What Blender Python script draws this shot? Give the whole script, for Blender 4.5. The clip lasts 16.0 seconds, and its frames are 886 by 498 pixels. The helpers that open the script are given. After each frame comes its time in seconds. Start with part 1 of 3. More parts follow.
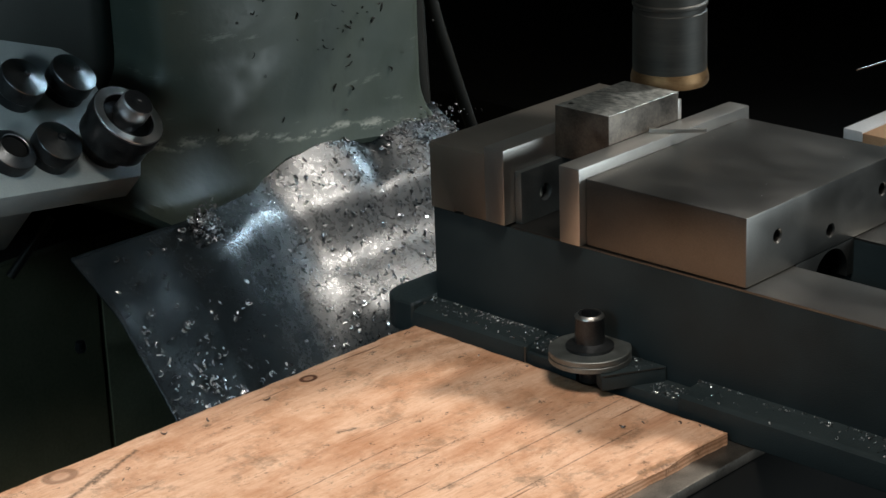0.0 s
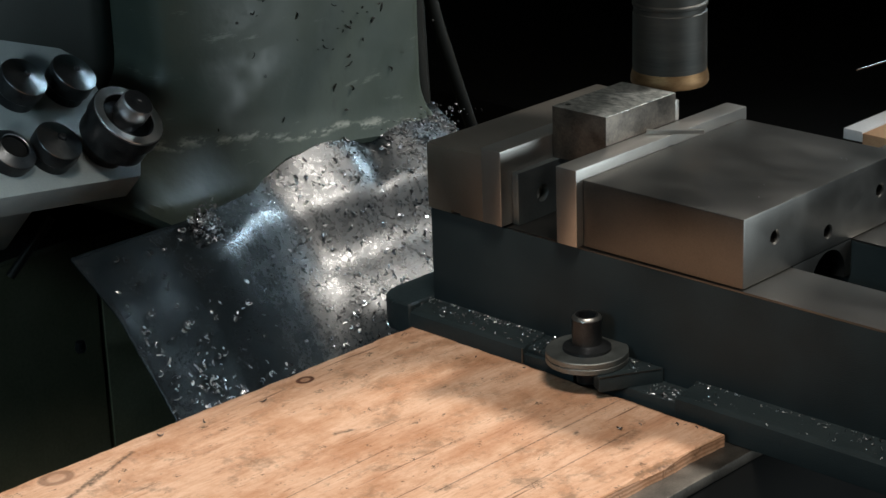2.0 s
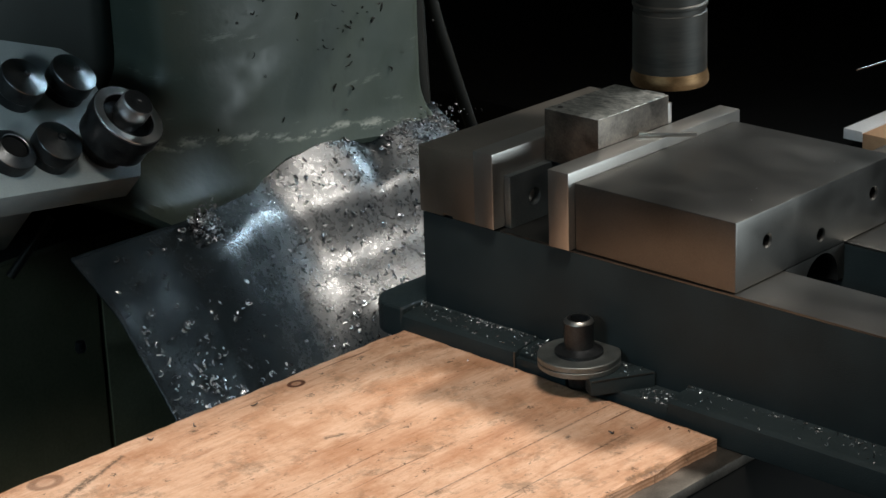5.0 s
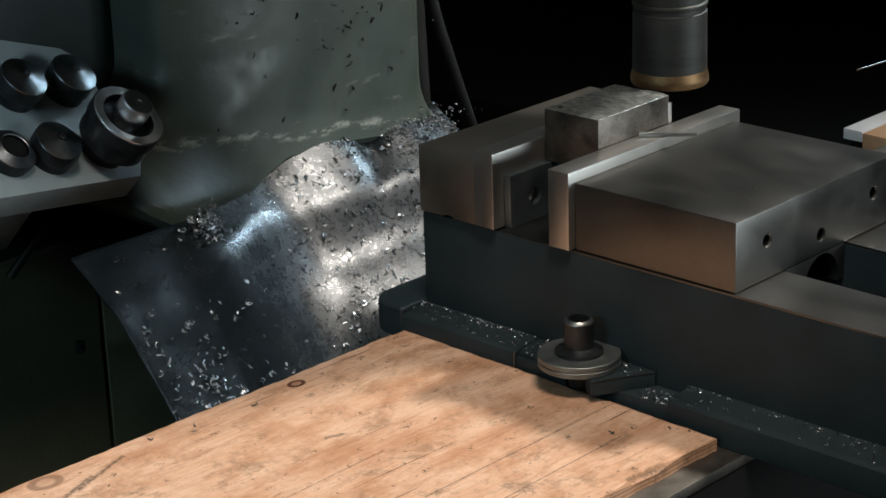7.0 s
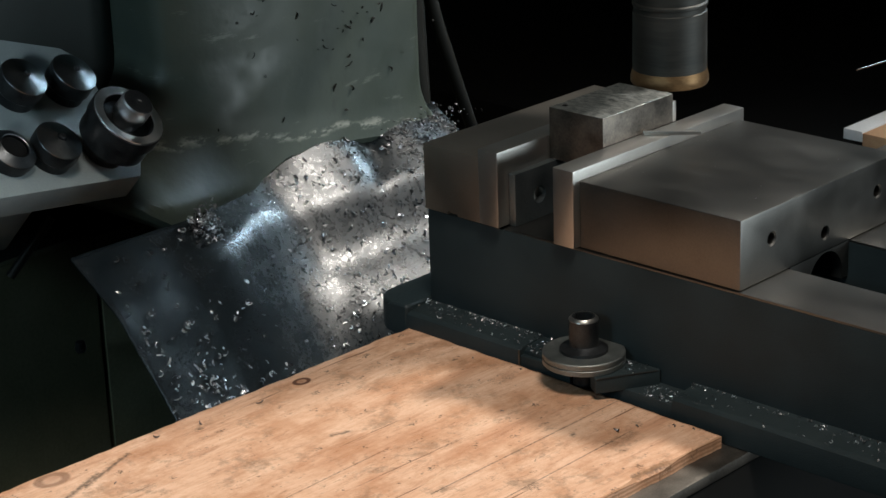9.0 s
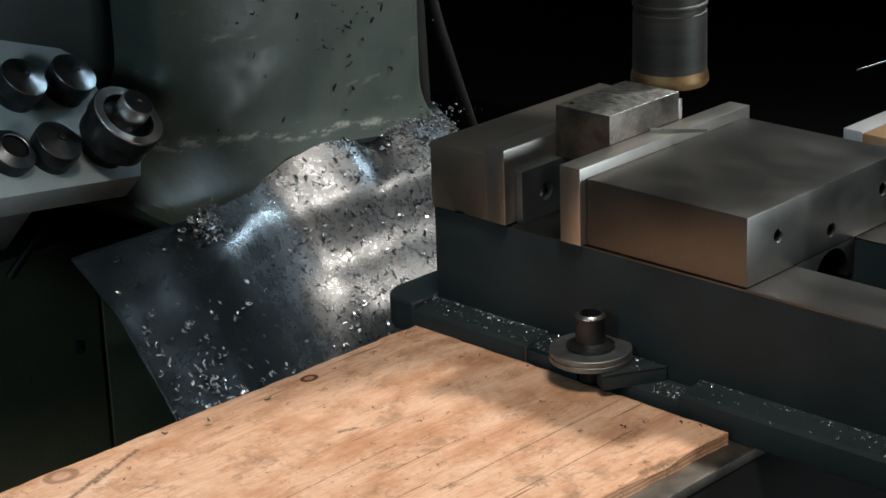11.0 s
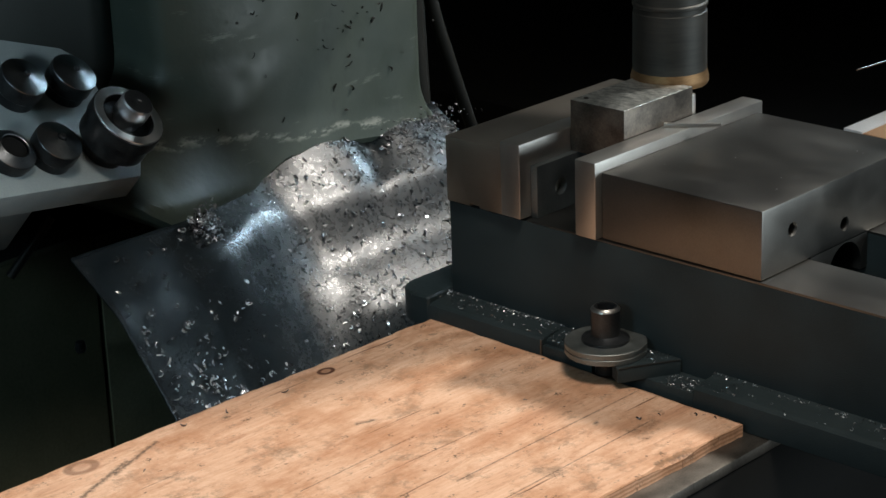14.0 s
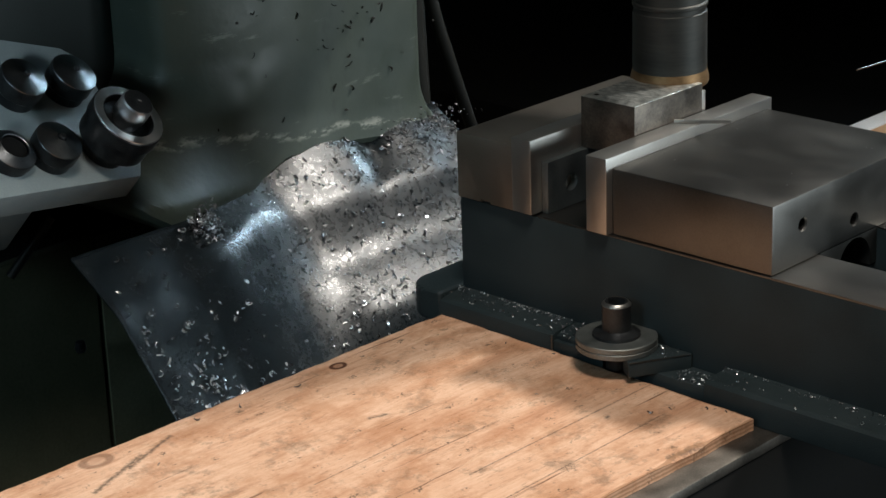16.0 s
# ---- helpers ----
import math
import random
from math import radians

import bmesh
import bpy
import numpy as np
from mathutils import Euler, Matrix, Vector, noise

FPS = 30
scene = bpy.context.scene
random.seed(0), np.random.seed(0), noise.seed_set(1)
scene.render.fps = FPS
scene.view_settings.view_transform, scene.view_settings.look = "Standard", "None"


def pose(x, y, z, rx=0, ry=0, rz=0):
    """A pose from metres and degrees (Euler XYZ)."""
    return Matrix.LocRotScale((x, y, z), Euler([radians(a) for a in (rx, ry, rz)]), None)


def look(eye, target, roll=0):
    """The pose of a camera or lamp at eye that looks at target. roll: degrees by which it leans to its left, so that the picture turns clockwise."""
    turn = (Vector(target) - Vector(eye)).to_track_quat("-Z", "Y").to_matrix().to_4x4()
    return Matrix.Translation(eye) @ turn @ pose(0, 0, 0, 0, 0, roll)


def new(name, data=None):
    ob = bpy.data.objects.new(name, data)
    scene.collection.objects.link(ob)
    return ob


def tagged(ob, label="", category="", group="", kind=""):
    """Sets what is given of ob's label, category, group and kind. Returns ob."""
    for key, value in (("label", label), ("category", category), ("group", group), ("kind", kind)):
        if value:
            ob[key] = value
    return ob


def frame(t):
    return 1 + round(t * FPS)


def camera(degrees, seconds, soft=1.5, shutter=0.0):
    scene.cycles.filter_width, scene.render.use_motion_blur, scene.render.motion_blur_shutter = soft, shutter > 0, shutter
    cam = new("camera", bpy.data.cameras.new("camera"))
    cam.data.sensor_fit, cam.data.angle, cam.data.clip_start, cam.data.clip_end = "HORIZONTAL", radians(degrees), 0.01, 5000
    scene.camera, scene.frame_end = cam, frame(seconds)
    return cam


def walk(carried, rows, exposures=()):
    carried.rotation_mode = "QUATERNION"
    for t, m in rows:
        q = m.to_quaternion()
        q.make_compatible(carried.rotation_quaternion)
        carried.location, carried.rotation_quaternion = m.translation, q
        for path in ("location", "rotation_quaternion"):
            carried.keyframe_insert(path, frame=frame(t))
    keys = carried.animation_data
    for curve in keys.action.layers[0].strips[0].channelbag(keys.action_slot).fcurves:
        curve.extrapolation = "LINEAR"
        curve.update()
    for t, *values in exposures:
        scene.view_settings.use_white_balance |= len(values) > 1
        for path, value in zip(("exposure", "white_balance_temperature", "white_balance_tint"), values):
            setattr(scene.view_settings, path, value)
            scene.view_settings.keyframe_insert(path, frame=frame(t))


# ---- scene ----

# metres; x along the vise, y along the table's travel, z up; z = 0 is the top of the vise's bed
cam = camera(23.34, 16.0, soft=1.5)
EYE = Vector((0.7121, -0.8251, 0.3938))
AIM = look(EYE, EYE + Vector((-0.6541, 0.6750, -0.3414)), -1.99)
walk(cam, [(0.0, AIM), (16.0, AIM)])

# ---- light ----
world = bpy.data.worlds.new("world")
scene.world = world
world.use_nodes = True
world.node_tree.nodes["Background"].inputs[0].default_value = (0.5, 0.6, 0.7, 1)
world.node_tree.nodes["Background"].inputs[1].default_value = 0.004
scene.view_settings.exposure = 0.0


def area(name, place, target, sx, sy, watts, colour, spread=180):
    data = bpy.data.lights.new(name, "AREA")
    data.shape, data.size, data.size_y, data.energy, data.color = "RECTANGLE", sx, sy, watts, colour
    data.spread = radians(spread)
    ob = new(name, data)
    ob.matrix_world = look(place, target)
    return ob


# key lamp aimed by the cast shadows; the other four are added, unseen fills
area("key_light", (0.62, 1.68, 2.32), (0, 0, 0), 0.30, 0.30, 6.4, (1.0, 0.95, 0.88), 50)
area("top_fill_light", (0.85, -0.60, 2.24), (0, -0.03, 0), 0.7, 0.7, 4.6, (1.0, 0.92, 0.83), 50)
area("front_fill_light", (3.40, 1.3, 0.15), (0, 0.1, 0), 1.1, 0.9, 3.6, (0.82, 0.94, 1.0), 40)
area("side_fill_light", (0.55, -3.3, 1.4), (-0.3, -0.1, 0), 0.7, 0.6, 0.9, (0.58, 0.85, 1.0), 30)
# added for glints on the rack tools and the cover's ridge
area("back_fill_light", (-0.18, 3.55, 1.82), (-0.3, 0.0, 0), 0.4, 0.4, 1.4, (0.62, 0.85, 1.0), 30)


# ---- materials ----
def nodes_of(name):
    m = bpy.data.materials.new(name)
    m.use_nodes = True
    nt = m.node_tree
    return m, nt, nt.nodes["Principled BSDF"]


def coords(nt, scale=(1, 1, 1), rot=(0, 0, 0)):
    tc, mp = nt.nodes.new("ShaderNodeTexCoord"), nt.nodes.new("ShaderNodeMapping")
    mp.inputs["Scale"].default_value = scale
    mp.inputs["Rotation"].default_value = rot
    nt.links.new(tc.outputs["Object"], mp.inputs["Vector"])
    return mp.outputs["Vector"]


def noisy(nt, vec, scale, detail=4.0, rough=0.55):
    n = nt.nodes.new("ShaderNodeTexNoise")
    n.inputs["Scale"].default_value, n.inputs["Detail"].default_value = scale, detail
    n.inputs["Roughness"].default_value = rough
    nt.links.new(vec, n.inputs["Vector"])
    return n.outputs["Fac"]


def ramp(nt, fac, *stops):
    r = nt.nodes.new("ShaderNodeValToRGB")
    e = r.color_ramp.elements
    while len(e) < len(stops):
        e.new(0.5)
    for k, (p, c) in enumerate(stops):
        e[k].position = p
        e[k].color = (*c, 1) if isinstance(c, tuple) else (c, c, c, 1)
    nt.links.new(fac, r.inputs["Fac"])
    return r.outputs["Color"]


def mix(nt, fac, a, b, kind="MIX"):
    m = nt.nodes.new("ShaderNodeMix")
    m.data_type, m.blend_type = "RGBA", kind
    for sock, v in ((m.inputs[0], fac), (m.inputs[6], a), (m.inputs[7], b)):
        if isinstance(v, (int, float)):
            sock.default_value = v
        elif isinstance(v, tuple):
            sock.default_value = (*v, 1)
        else:
            nt.links.new(v, sock)
    return m.outputs[2]


def calc(nt, op, a, b=0.0, c=0.0):
    m = nt.nodes.new("ShaderNodeMath")
    m.operation = op
    for k, v in enumerate((a, b, c)):
        if isinstance(v, (int, float)):
            m.inputs[k].default_value = v
        else:
            nt.links.new(v, m.inputs[k])
    return m.outputs[0]


def relief(nt, bsdf, height, strength, distance):
    b = nt.nodes.new("ShaderNodeBump")
    b.inputs["Strength"].default_value, b.inputs["Distance"].default_value = strength, distance
    nt.links.new(height, b.inputs["Height"])
    nt.links.new(b.outputs["Normal"], bsdf.inputs["Normal"])


def surface(name, dark, light, rough, metal=0.0, coarse=40.0, fine=900.0, stretch=(1, 1, 1), bump=0.05, dist=0.0003, spread=0.12, spec=0.5):
    """Two scales of variation in colour and gloss, with fine relief."""
    m, nt, b = nodes_of(name)
    v = coords(nt, stretch)
    big, small = noisy(nt, v, coarse, 5), noisy(nt, v, fine, 3)
    both = calc(nt, "ADD", calc(nt, "MULTIPLY", big, 0.65), calc(nt, "MULTIPLY", small, 0.35))
    nt.links.new(ramp(nt, both, (0.34, dark), (0.66, light)), b.inputs["Base Color"])
    r = ramp(nt, both, (0.3, max(rough - spread, 0.03)), (0.7, rough + spread))
    nt.links.new(r, b.inputs["Roughness"])
    b.inputs["Metallic"].default_value = metal
    b.inputs["Specular IOR Level"].default_value = spec
    relief(nt, b, small, bump, dist)
    return m


M = {}
M["ground_steel"] = surface("ground_steel", (0.110, 0.110, 0.104), (0.166, 0.161, 0.150), 0.37, 0.98, 16, 1300, (1, 1.6, 1), 0.05, 0.0001, 0.09)
M["jaw_steel"] = surface("jaw_steel", (0.35, 0.342, 0.32), (0.42, 0.41, 0.385), 0.38, 0.97, 38, 1300, (1, 1.3, 1), 0.04, 0.0001, 0.028)
M["bright_steel"] = surface("bright_steel", (0.55, 0.55, 0.56), (0.75, 0.75, 0.76), 0.24, 1.0, 60, 900, (1, 1, 1), 0.06, 0.0002, 0.08)
M["black_steel"] = surface("black_steel", (0.018, 0.020, 0.022), (0.055, 0.058, 0.060), 0.36, 0.7, 90, 1200, (1, 1, 1), 0.08, 0.0003)
M["washer_steel"] = surface("washer_steel", (0.15, 0.165, 0.160), (0.27, 0.285, 0.27), 0.50, 0.9, 120, 1200)
M["tool_steel"] = surface("tool_steel", (0.040, 0.042, 0.040), (0.076, 0.074, 0.068), 0.58, 1.0, 30, 300, (0.3, 0.3, 3), 0.05, 0.0003, 0.06)
M["heated_steel"] = surface("heated_steel", (0.12, 0.072, 0.034), (0.27, 0.17, 0.09), 0.54, 1.0, 50, 600, (0.6, 0.6, 2), 0.1, 0.0004)
# slightly browner than jaw_steel
M["brownish_steel"] = surface("brownish_steel", (0.29, 0.255, 0.212), (0.37, 0.338, 0.295), 0.38, 0.97, 30, 1300, (1, 1.3, 1), 0.04, 0.0001, 0.03)
M["oiled_steel"] = surface("oiled_steel", (0.12, 0.145, 0.152), (0.20, 0.225, 0.232), 0.42, 0.95, 40, 900, (1, 1, 1), 0.05, 0.0002)
M["olive_paint"] = surface("olive_paint", (0.070, 0.072, 0.042), (0.120, 0.120, 0.078), 0.7, 0.0, 14, 400, (1, 1, 1), 0.15, 0.0006, spec=0.2)
M["vise_paint"] = surface("vise_paint", (0.012, 0.019, 0.021), (0.027, 0.037, 0.039), 0.50, 0.0, 22, 1300, (1, 1, 1), 0.35, 0.0006, spec=0.24)
M["rack_paint"] = surface("rack_paint", (0.225, 0.275, 0.285), (0.310, 0.365, 0.375), 0.5, 0.0, 30, 900, (1, 1, 1), 0.12)
# darker than column_paint: the wing's dim lighting is put into its colour
M["dim_panel_paint"] = surface("dim_panel_paint", (0.012, 0.019, 0.019), (0.021, 0.031, 0.030), 0.55, 0.0, 22, 700, (1, 1, 1), 0.15, 0.0006, spec=0.3)
# near black: the shade on unlit parts is put into this colour
M["unlit_iron"] = surface("unlit_iron", (0.005, 0.005, 0.005), (0.012, 0.012, 0.011), 0.8, 0.0, 10, 300, (1, 1, 1), 0.2, spec=0.15)
M["table_iron"] = surface("table_iron", (0.115, 0.105, 0.092), (0.25, 0.225, 0.195), 0.50, 1.0, 60, 700, (2, 1, 1), 0.12, 0.0003, 0.06)
M["hose_rubber"] = surface("hose_rubber", (0.008, 0.008, 0.006), (0.016, 0.015, 0.012), 0.68, 0.0, 40, 800, spec=0.25)
# near black, so the unlit background's darkness sits in the colour
M["unlit_wall"] = surface("unlit_wall", (0.005, 0.005, 0.005), (0.010, 0.010, 0.010), 0.8, 0.0, 2, 60)
M["room_floor"] = surface("room_floor", (0.025, 0.024, 0.022), (0.05, 0.047, 0.045), 0.7, 0.0, 3, 80)
M["white_board"] = surface("white_board", (0.70, 0.72, 0.74), (0.82, 0.83, 0.84), 0.5, 0.0, 20, 300)
M["plain_wood"] = surface("plain_wood", (0.52, 0.30, 0.17), (0.70, 0.45, 0.27), 0.6, 0.0, 10, 200, (6, 1, 6))
M["mill_scale"] = surface("mill_scale", (0.075, 0.070, 0.064), (0.20, 0.175, 0.150), 0.46, 1.0, 80, 700, (1, 1, 1), 0.15, 0.0004, 0.1)


def turned_steel(name="turned_steel", dark=(0.14, 0.157, 0.168), light=(0.25, 0.267, 0.28), gloss=0.30):
    """Lathe-turned face: the gloss is drawn out round the part's own axis."""
    m, nt, b = nodes_of(name)
    v = coords(nt)
    nt.links.new(ramp(nt, noisy(nt, v, 90, 4), (0.3, dark), (0.7, light)), b.inputs["Base Color"])
    b.inputs["Metallic"].default_value, b.inputs["Roughness"].default_value = 1.0, gloss
    b.inputs["Anisotropic"].default_value = 0.60
    tg = nt.nodes.new("ShaderNodeTangent")
    tg.direction_type, tg.axis = "RADIAL", "Z"
    nt.links.new(tg.outputs[0], b.inputs["Tangent"])
    return m


def milled_face():
    """Fly-cut face: sweeping arcs left by the cutter."""
    m, nt, b = nodes_of("milled_face")
    wv = nt.nodes.new("ShaderNodeTexWave")
    wv.wave_type, wv.rings_direction = "RINGS", "Z"
    wv.inputs["Scale"].default_value, wv.inputs["Distortion"].default_value = 260, 3.0
    mp = nt.nodes.new("ShaderNodeMapping")
    tc = nt.nodes.new("ShaderNodeTexCoord")
    mp.inputs["Location"].default_value = (0.004, -0.05, 0)
    nt.links.new(tc.outputs["Object"], mp.inputs["Vector"])
    nt.links.new(mp.outputs[0], wv.inputs["Vector"])
    cloud = noisy(nt, coords(nt, (1, 1.8, 1)), 170, 6, 0.7)
    nt.links.new(ramp(nt, cloud, (0.36, (0.20, 0.225, 0.215)), (0.62, (0.60, 0.61, 0.585))), b.inputs["Base Color"])
    nt.links.new(ramp(nt, cloud, (0.3, 0.36), (0.7, 0.55)), b.inputs["Roughness"])
    b.inputs["Metallic"].default_value = 1.0
    relief(nt, b, calc(nt, "ADD", calc(nt, "MULTIPLY", wv.outputs["Fac"], 0.6), noisy(nt, coords(nt, (1, 3, 1)), 160, 5)), 0.25, 0.0006)
    return m


M["turned_steel"], M["milled_face"] = turned_steel(), milled_face()
M["polished_turned"] = turned_steel("polished_turned", (0.62, 0.64, 0.65), (0.82, 0.83, 0.83), 0.30)
M["chip_steel"] = surface("chip_steel", (0.66, 0.67, 0.69), (0.90, 0.91, 0.92), 0.27, 0.85, 200, 2000)
M["chip_blue"] = surface("chip_blue", (0.10, 0.10, 0.11), (0.26, 0.25, 0.25), 0.3, 1.0, 200, 2000)


def column_paint():
    m, nt, b = nodes_of("column_paint")
    v = coords(nt)
    base = ramp(nt, noisy(nt, v, 9, 6), (0.32, (0.044, 0.058, 0.047)), (0.68, (0.074, 0.086, 0.064)))
    scuff = ramp(nt, noisy(nt, coords(nt, (14, 20, 90), (0.25, 0, 0)), 1.0, 7, 0.7), (0.62, 0.0), (0.72, 1.0))
    col = mix(nt, calc(nt, "MULTIPLY", scuff, 0.5), base, (0.30, 0.32, 0.27))
    tc = nt.nodes.new("ShaderNodeTexCoord")
    sep = nt.nodes.new("ShaderNodeSeparateXYZ")
    nt.links.new(tc.outputs["Object"], sep.inputs[0])
    # paint rubbed off along the edge where the foot begins
    off = calc(nt, "SUBTRACT", sep.outputs[2], calc(nt, "ADD", 1.0262, calc(nt, "MULTIPLY", sep.outputs[1], -0.168)))
    off = calc(nt, "ADD", off, calc(nt, "MULTIPLY", calc(nt, "SUBTRACT", noisy(nt, coords(nt, (25, 25, 25)), 1.0, 5), 0.5), 0.022))
    band = ramp(nt, calc(nt, "ABSOLUTE", off), (0.0008, 1.0), (0.0026, 0.0))
    broken = ramp(nt, noisy(nt, coords(nt, (60, 60, 160)), 1.0, 5, 0.7), (0.47, 0.0), (0.57, 1.0))
    col = mix(nt, calc(nt, "MULTIPLY", calc(nt, "MULTIPLY", band, broken), 0.7), col, (0.40, 0.40, 0.34))
    grime = ramp(nt, noisy(nt, coords(nt, (30, 30, 12)), 1.0, 8, 0.75), (0.28, 1.0), (0.40, 0.0))
    nt.links.new(mix(nt, calc(nt, "MULTIPLY", grime, 0.6), col, (0.03, 0.035, 0.028)), b.inputs["Base Color"])
    nt.links.new(ramp(nt, noisy(nt, v, 60, 4), (0.3, 0.38), (0.7, 0.58)), b.inputs["Roughness"])
    relief(nt, b, noisy(nt, v, 90, 6), 0.22, 0.0016)
    return m


def cover_sheet():
    """Black rubber sheet, dusty and finely pitted, with a broad oily sheen."""
    m, nt, b = nodes_of("cover_sheet")
    v = coords(nt)
    base = ramp(nt, noisy(nt, v, 45, 7, 0.7), (0.35, (0.004, 0.007, 0.009)), (0.70, (0.014, 0.018, 0.020)))
    dust = ramp(nt, noisy(nt, v, 520, 4, 0.75), (0.52, 0.0), (0.70, 1.0))
    patch = ramp(nt, noisy(nt, v, 38, 5, 0.7), (0.42, 0.15), (0.62, 1.0))
    nt.links.new(mix(nt, calc(nt, "MULTIPLY", calc(nt, "MULTIPLY", dust, patch), 0.08), base, (0.24, 0.235, 0.23)), b.inputs["Base Color"])
    gloss = calc(nt, "ADD", calc(nt, "MULTIPLY", noisy(nt, v, 75, 6, 0.75), 0.4), calc(nt, "MULTIPLY", noisy(nt, v, 330, 4, 0.75), 0.6))
    # roughness carries the lit and shaded halves: dull by the vise, smooth beyond
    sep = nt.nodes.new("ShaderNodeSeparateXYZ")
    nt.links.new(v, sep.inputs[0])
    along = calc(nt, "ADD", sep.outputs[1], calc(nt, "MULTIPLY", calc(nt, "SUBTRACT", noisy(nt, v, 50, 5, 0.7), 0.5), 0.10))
    sheen_mask = ramp(nt, calc(nt, "MULTIPLY_ADD", along, 4.0, 0.8), (0.36, 0.0), (0.68, 1.0))
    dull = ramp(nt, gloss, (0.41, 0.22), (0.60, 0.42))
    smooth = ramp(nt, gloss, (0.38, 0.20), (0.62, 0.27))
    nt.links.new(mix(nt, sheen_mask, smooth, dull), b.inputs["Roughness"])
    b.inputs["Specular IOR Level"].default_value = 0.5
    relief(nt, b, calc(nt, "ADD", noisy(nt, v, 300, 5, 0.75), calc(nt, "MULTIPLY", noisy(nt, v, 60, 4), 0.6)), 0.17, 0.0008)
    return m


def plywood():
    m, nt, b = nodes_of("plywood")
    tc = nt.nodes.new("ShaderNodeTexCoord")
    sep = nt.nodes.new("ShaderNodeSeparateXYZ")
    nt.links.new(tc.outputs["Object"], sep.inputs[0])
    x, y, z = sep.outputs
    # flowing grain along the board
    grain = noisy(nt, coords(nt, (520, 20, 60), (0, 0, 0.04)), 1.0, 7, 0.7)
    flow = noisy(nt, coords(nt, (34, 11, 10), (0, 0, 0.03)), 1.0, 9, 0.72)
    tone = calc(nt, "ADD", calc(nt, "MULTIPLY", grain, 0.36), calc(nt, "MULTIPLY", flow, 0.64))
    col = ramp(nt, tone, (0.30, (0.36, 0.180, 0.105)), (0.45, (0.62, 0.365, 0.232)), (0.64, (0.76, 0.515, 0.365)))
    # red-brown weathered streaks and grey stains
    red = ramp(nt, noisy(nt, coords(nt, (130, 22, 10), (0, 0, 0.05)), 1.0, 8, 0.78), (0.535, 0.0), (0.66, 1.0))
    col = mix(nt, calc(nt, "MULTIPLY", red, 0.6), col, (0.33, 0.145, 0.07))
    grey = ramp(nt, noisy(nt, coords(nt, (46, 36, 10)), 1.0, 8, 0.78), (0.53, 0.0), (0.63, 1.0))
    col = mix(nt, calc(nt, "MULTIPLY", grey, 0.65), col, (0.19, 0.125, 0.08))
    warm = ramp(nt, noisy(nt, coords(nt, (24, 19, 5)), 1.0, 9, 0.76), (0.47, 0.0), (0.60, 1.0))
    col = mix(nt, calc(nt, "MULTIPLY", warm, 0.62), col, (0.46, 0.225, 0.115))
    pale = ramp(nt, noisy(nt, coords(nt, (70, 12, 5), (0, 0, 0.06)), 1.0, 6, 0.7), (0.60, 0.0), (0.72, 1.0))
    col = mix(nt, calc(nt, "MULTIPLY", pale, 0.45), col, (0.80, 0.58, 0.40))
    # cracks along the grain
    crack = ramp(nt, noisy(nt, coords(nt, (210, 6, 10), (0, 0, 0.05)), 1.0, 6, 0.65), (0.645, 0.0), (0.68, 1.0))
    col = mix(nt, calc(nt, "MULTIPLY", crack, 0.85), col, (0.14, 0.06, 0.025))
    # short dark fibres and pores
    fibre = ramp(nt, noisy(nt, coords(nt, (620, 80, 10), (0, 0, 0.05)), 1.0, 5, 0.7), (0.60, 0.0), (0.67, 1.0))
    where = ramp(nt, noisy(nt, coords(nt, (22, 14, 10)), 1.0, 4), (0.44, 0.15), (0.60, 1.0))
    col = mix(nt, calc(nt, "MULTIPLY", calc(nt, "MULTIPLY", fibre, where), 0.75), col, (0.20, 0.085, 0.035))
    # dark specks
    vo = nt.nodes.new("ShaderNodeTexVoronoi")
    vo.inputs["Scale"].default_value = 1.0
    wob = nt.nodes.new("ShaderNodeVectorMath")
    wob.operation = "ADD"
    nt.links.new(coords(nt, (95, 62, 10)), wob.inputs[0])
    nw = nt.nodes.new("ShaderNodeTexNoise")
    nw.inputs["Scale"].default_value = 500
    nt.links.new(tc.outputs["Object"], nw.inputs["Vector"])
    nt.links.new(nw.outputs["Color"], wob.inputs[1])
    nt.links.new(wob.outputs[0], vo.inputs["Vector"])
    speck = ramp(nt, vo.outputs["Distance"], (0.08, 1.0), (0.19, 0.0))
    col = mix(nt, calc(nt, "MULTIPLY", calc(nt, "MULTIPLY", speck, ramp(nt, noisy(nt, coords(nt), 55, 5, 0.7), (0.44, 0.0), (0.53, 1.0))), 0.9), col, (0.08, 0.055, 0.035))
    pits = ramp(nt, noisy(nt, coords(nt, (260, 150, 10)), 1.0, 3, 0.6), (0.665, 0.0), (0.72, 1.0))
    col = mix(nt, calc(nt, "MULTIPLY", pits, 0.8), col, (0.13, 0.07, 0.04))
    # knots
    for kx, ky, r, deep in ((0.0112, -0.0926, 0.0046, 0.97), (0.0080, -0.2545, 0.0080, 0.55), (0.150, -0.19, 0.0035, 0.7)):
        d = calc(nt, "SQRT", calc(nt, "ADD", calc(nt, "POWER", calc(nt, "SUBTRACT", x, kx), 2.0), calc(nt, "POWER", calc(nt, "MULTIPLY", calc(nt, "SUBTRACT", y, ky), 0.75), 2.0)))
        d = calc(nt, "DIVIDE", d, r)
        ring = ramp(nt, d, (0.0, 0.5), (0.40, 0.35), (0.58, 1.0), (0.84, 1.0), (1.0, 0.0))
        col = mix(nt, calc(nt, "MULTIPLY", ring, deep), col, (0.075, 0.024, 0.010))
    # two smudged dark drag marks, specks, cracks, and the rim gouge's shade painted in
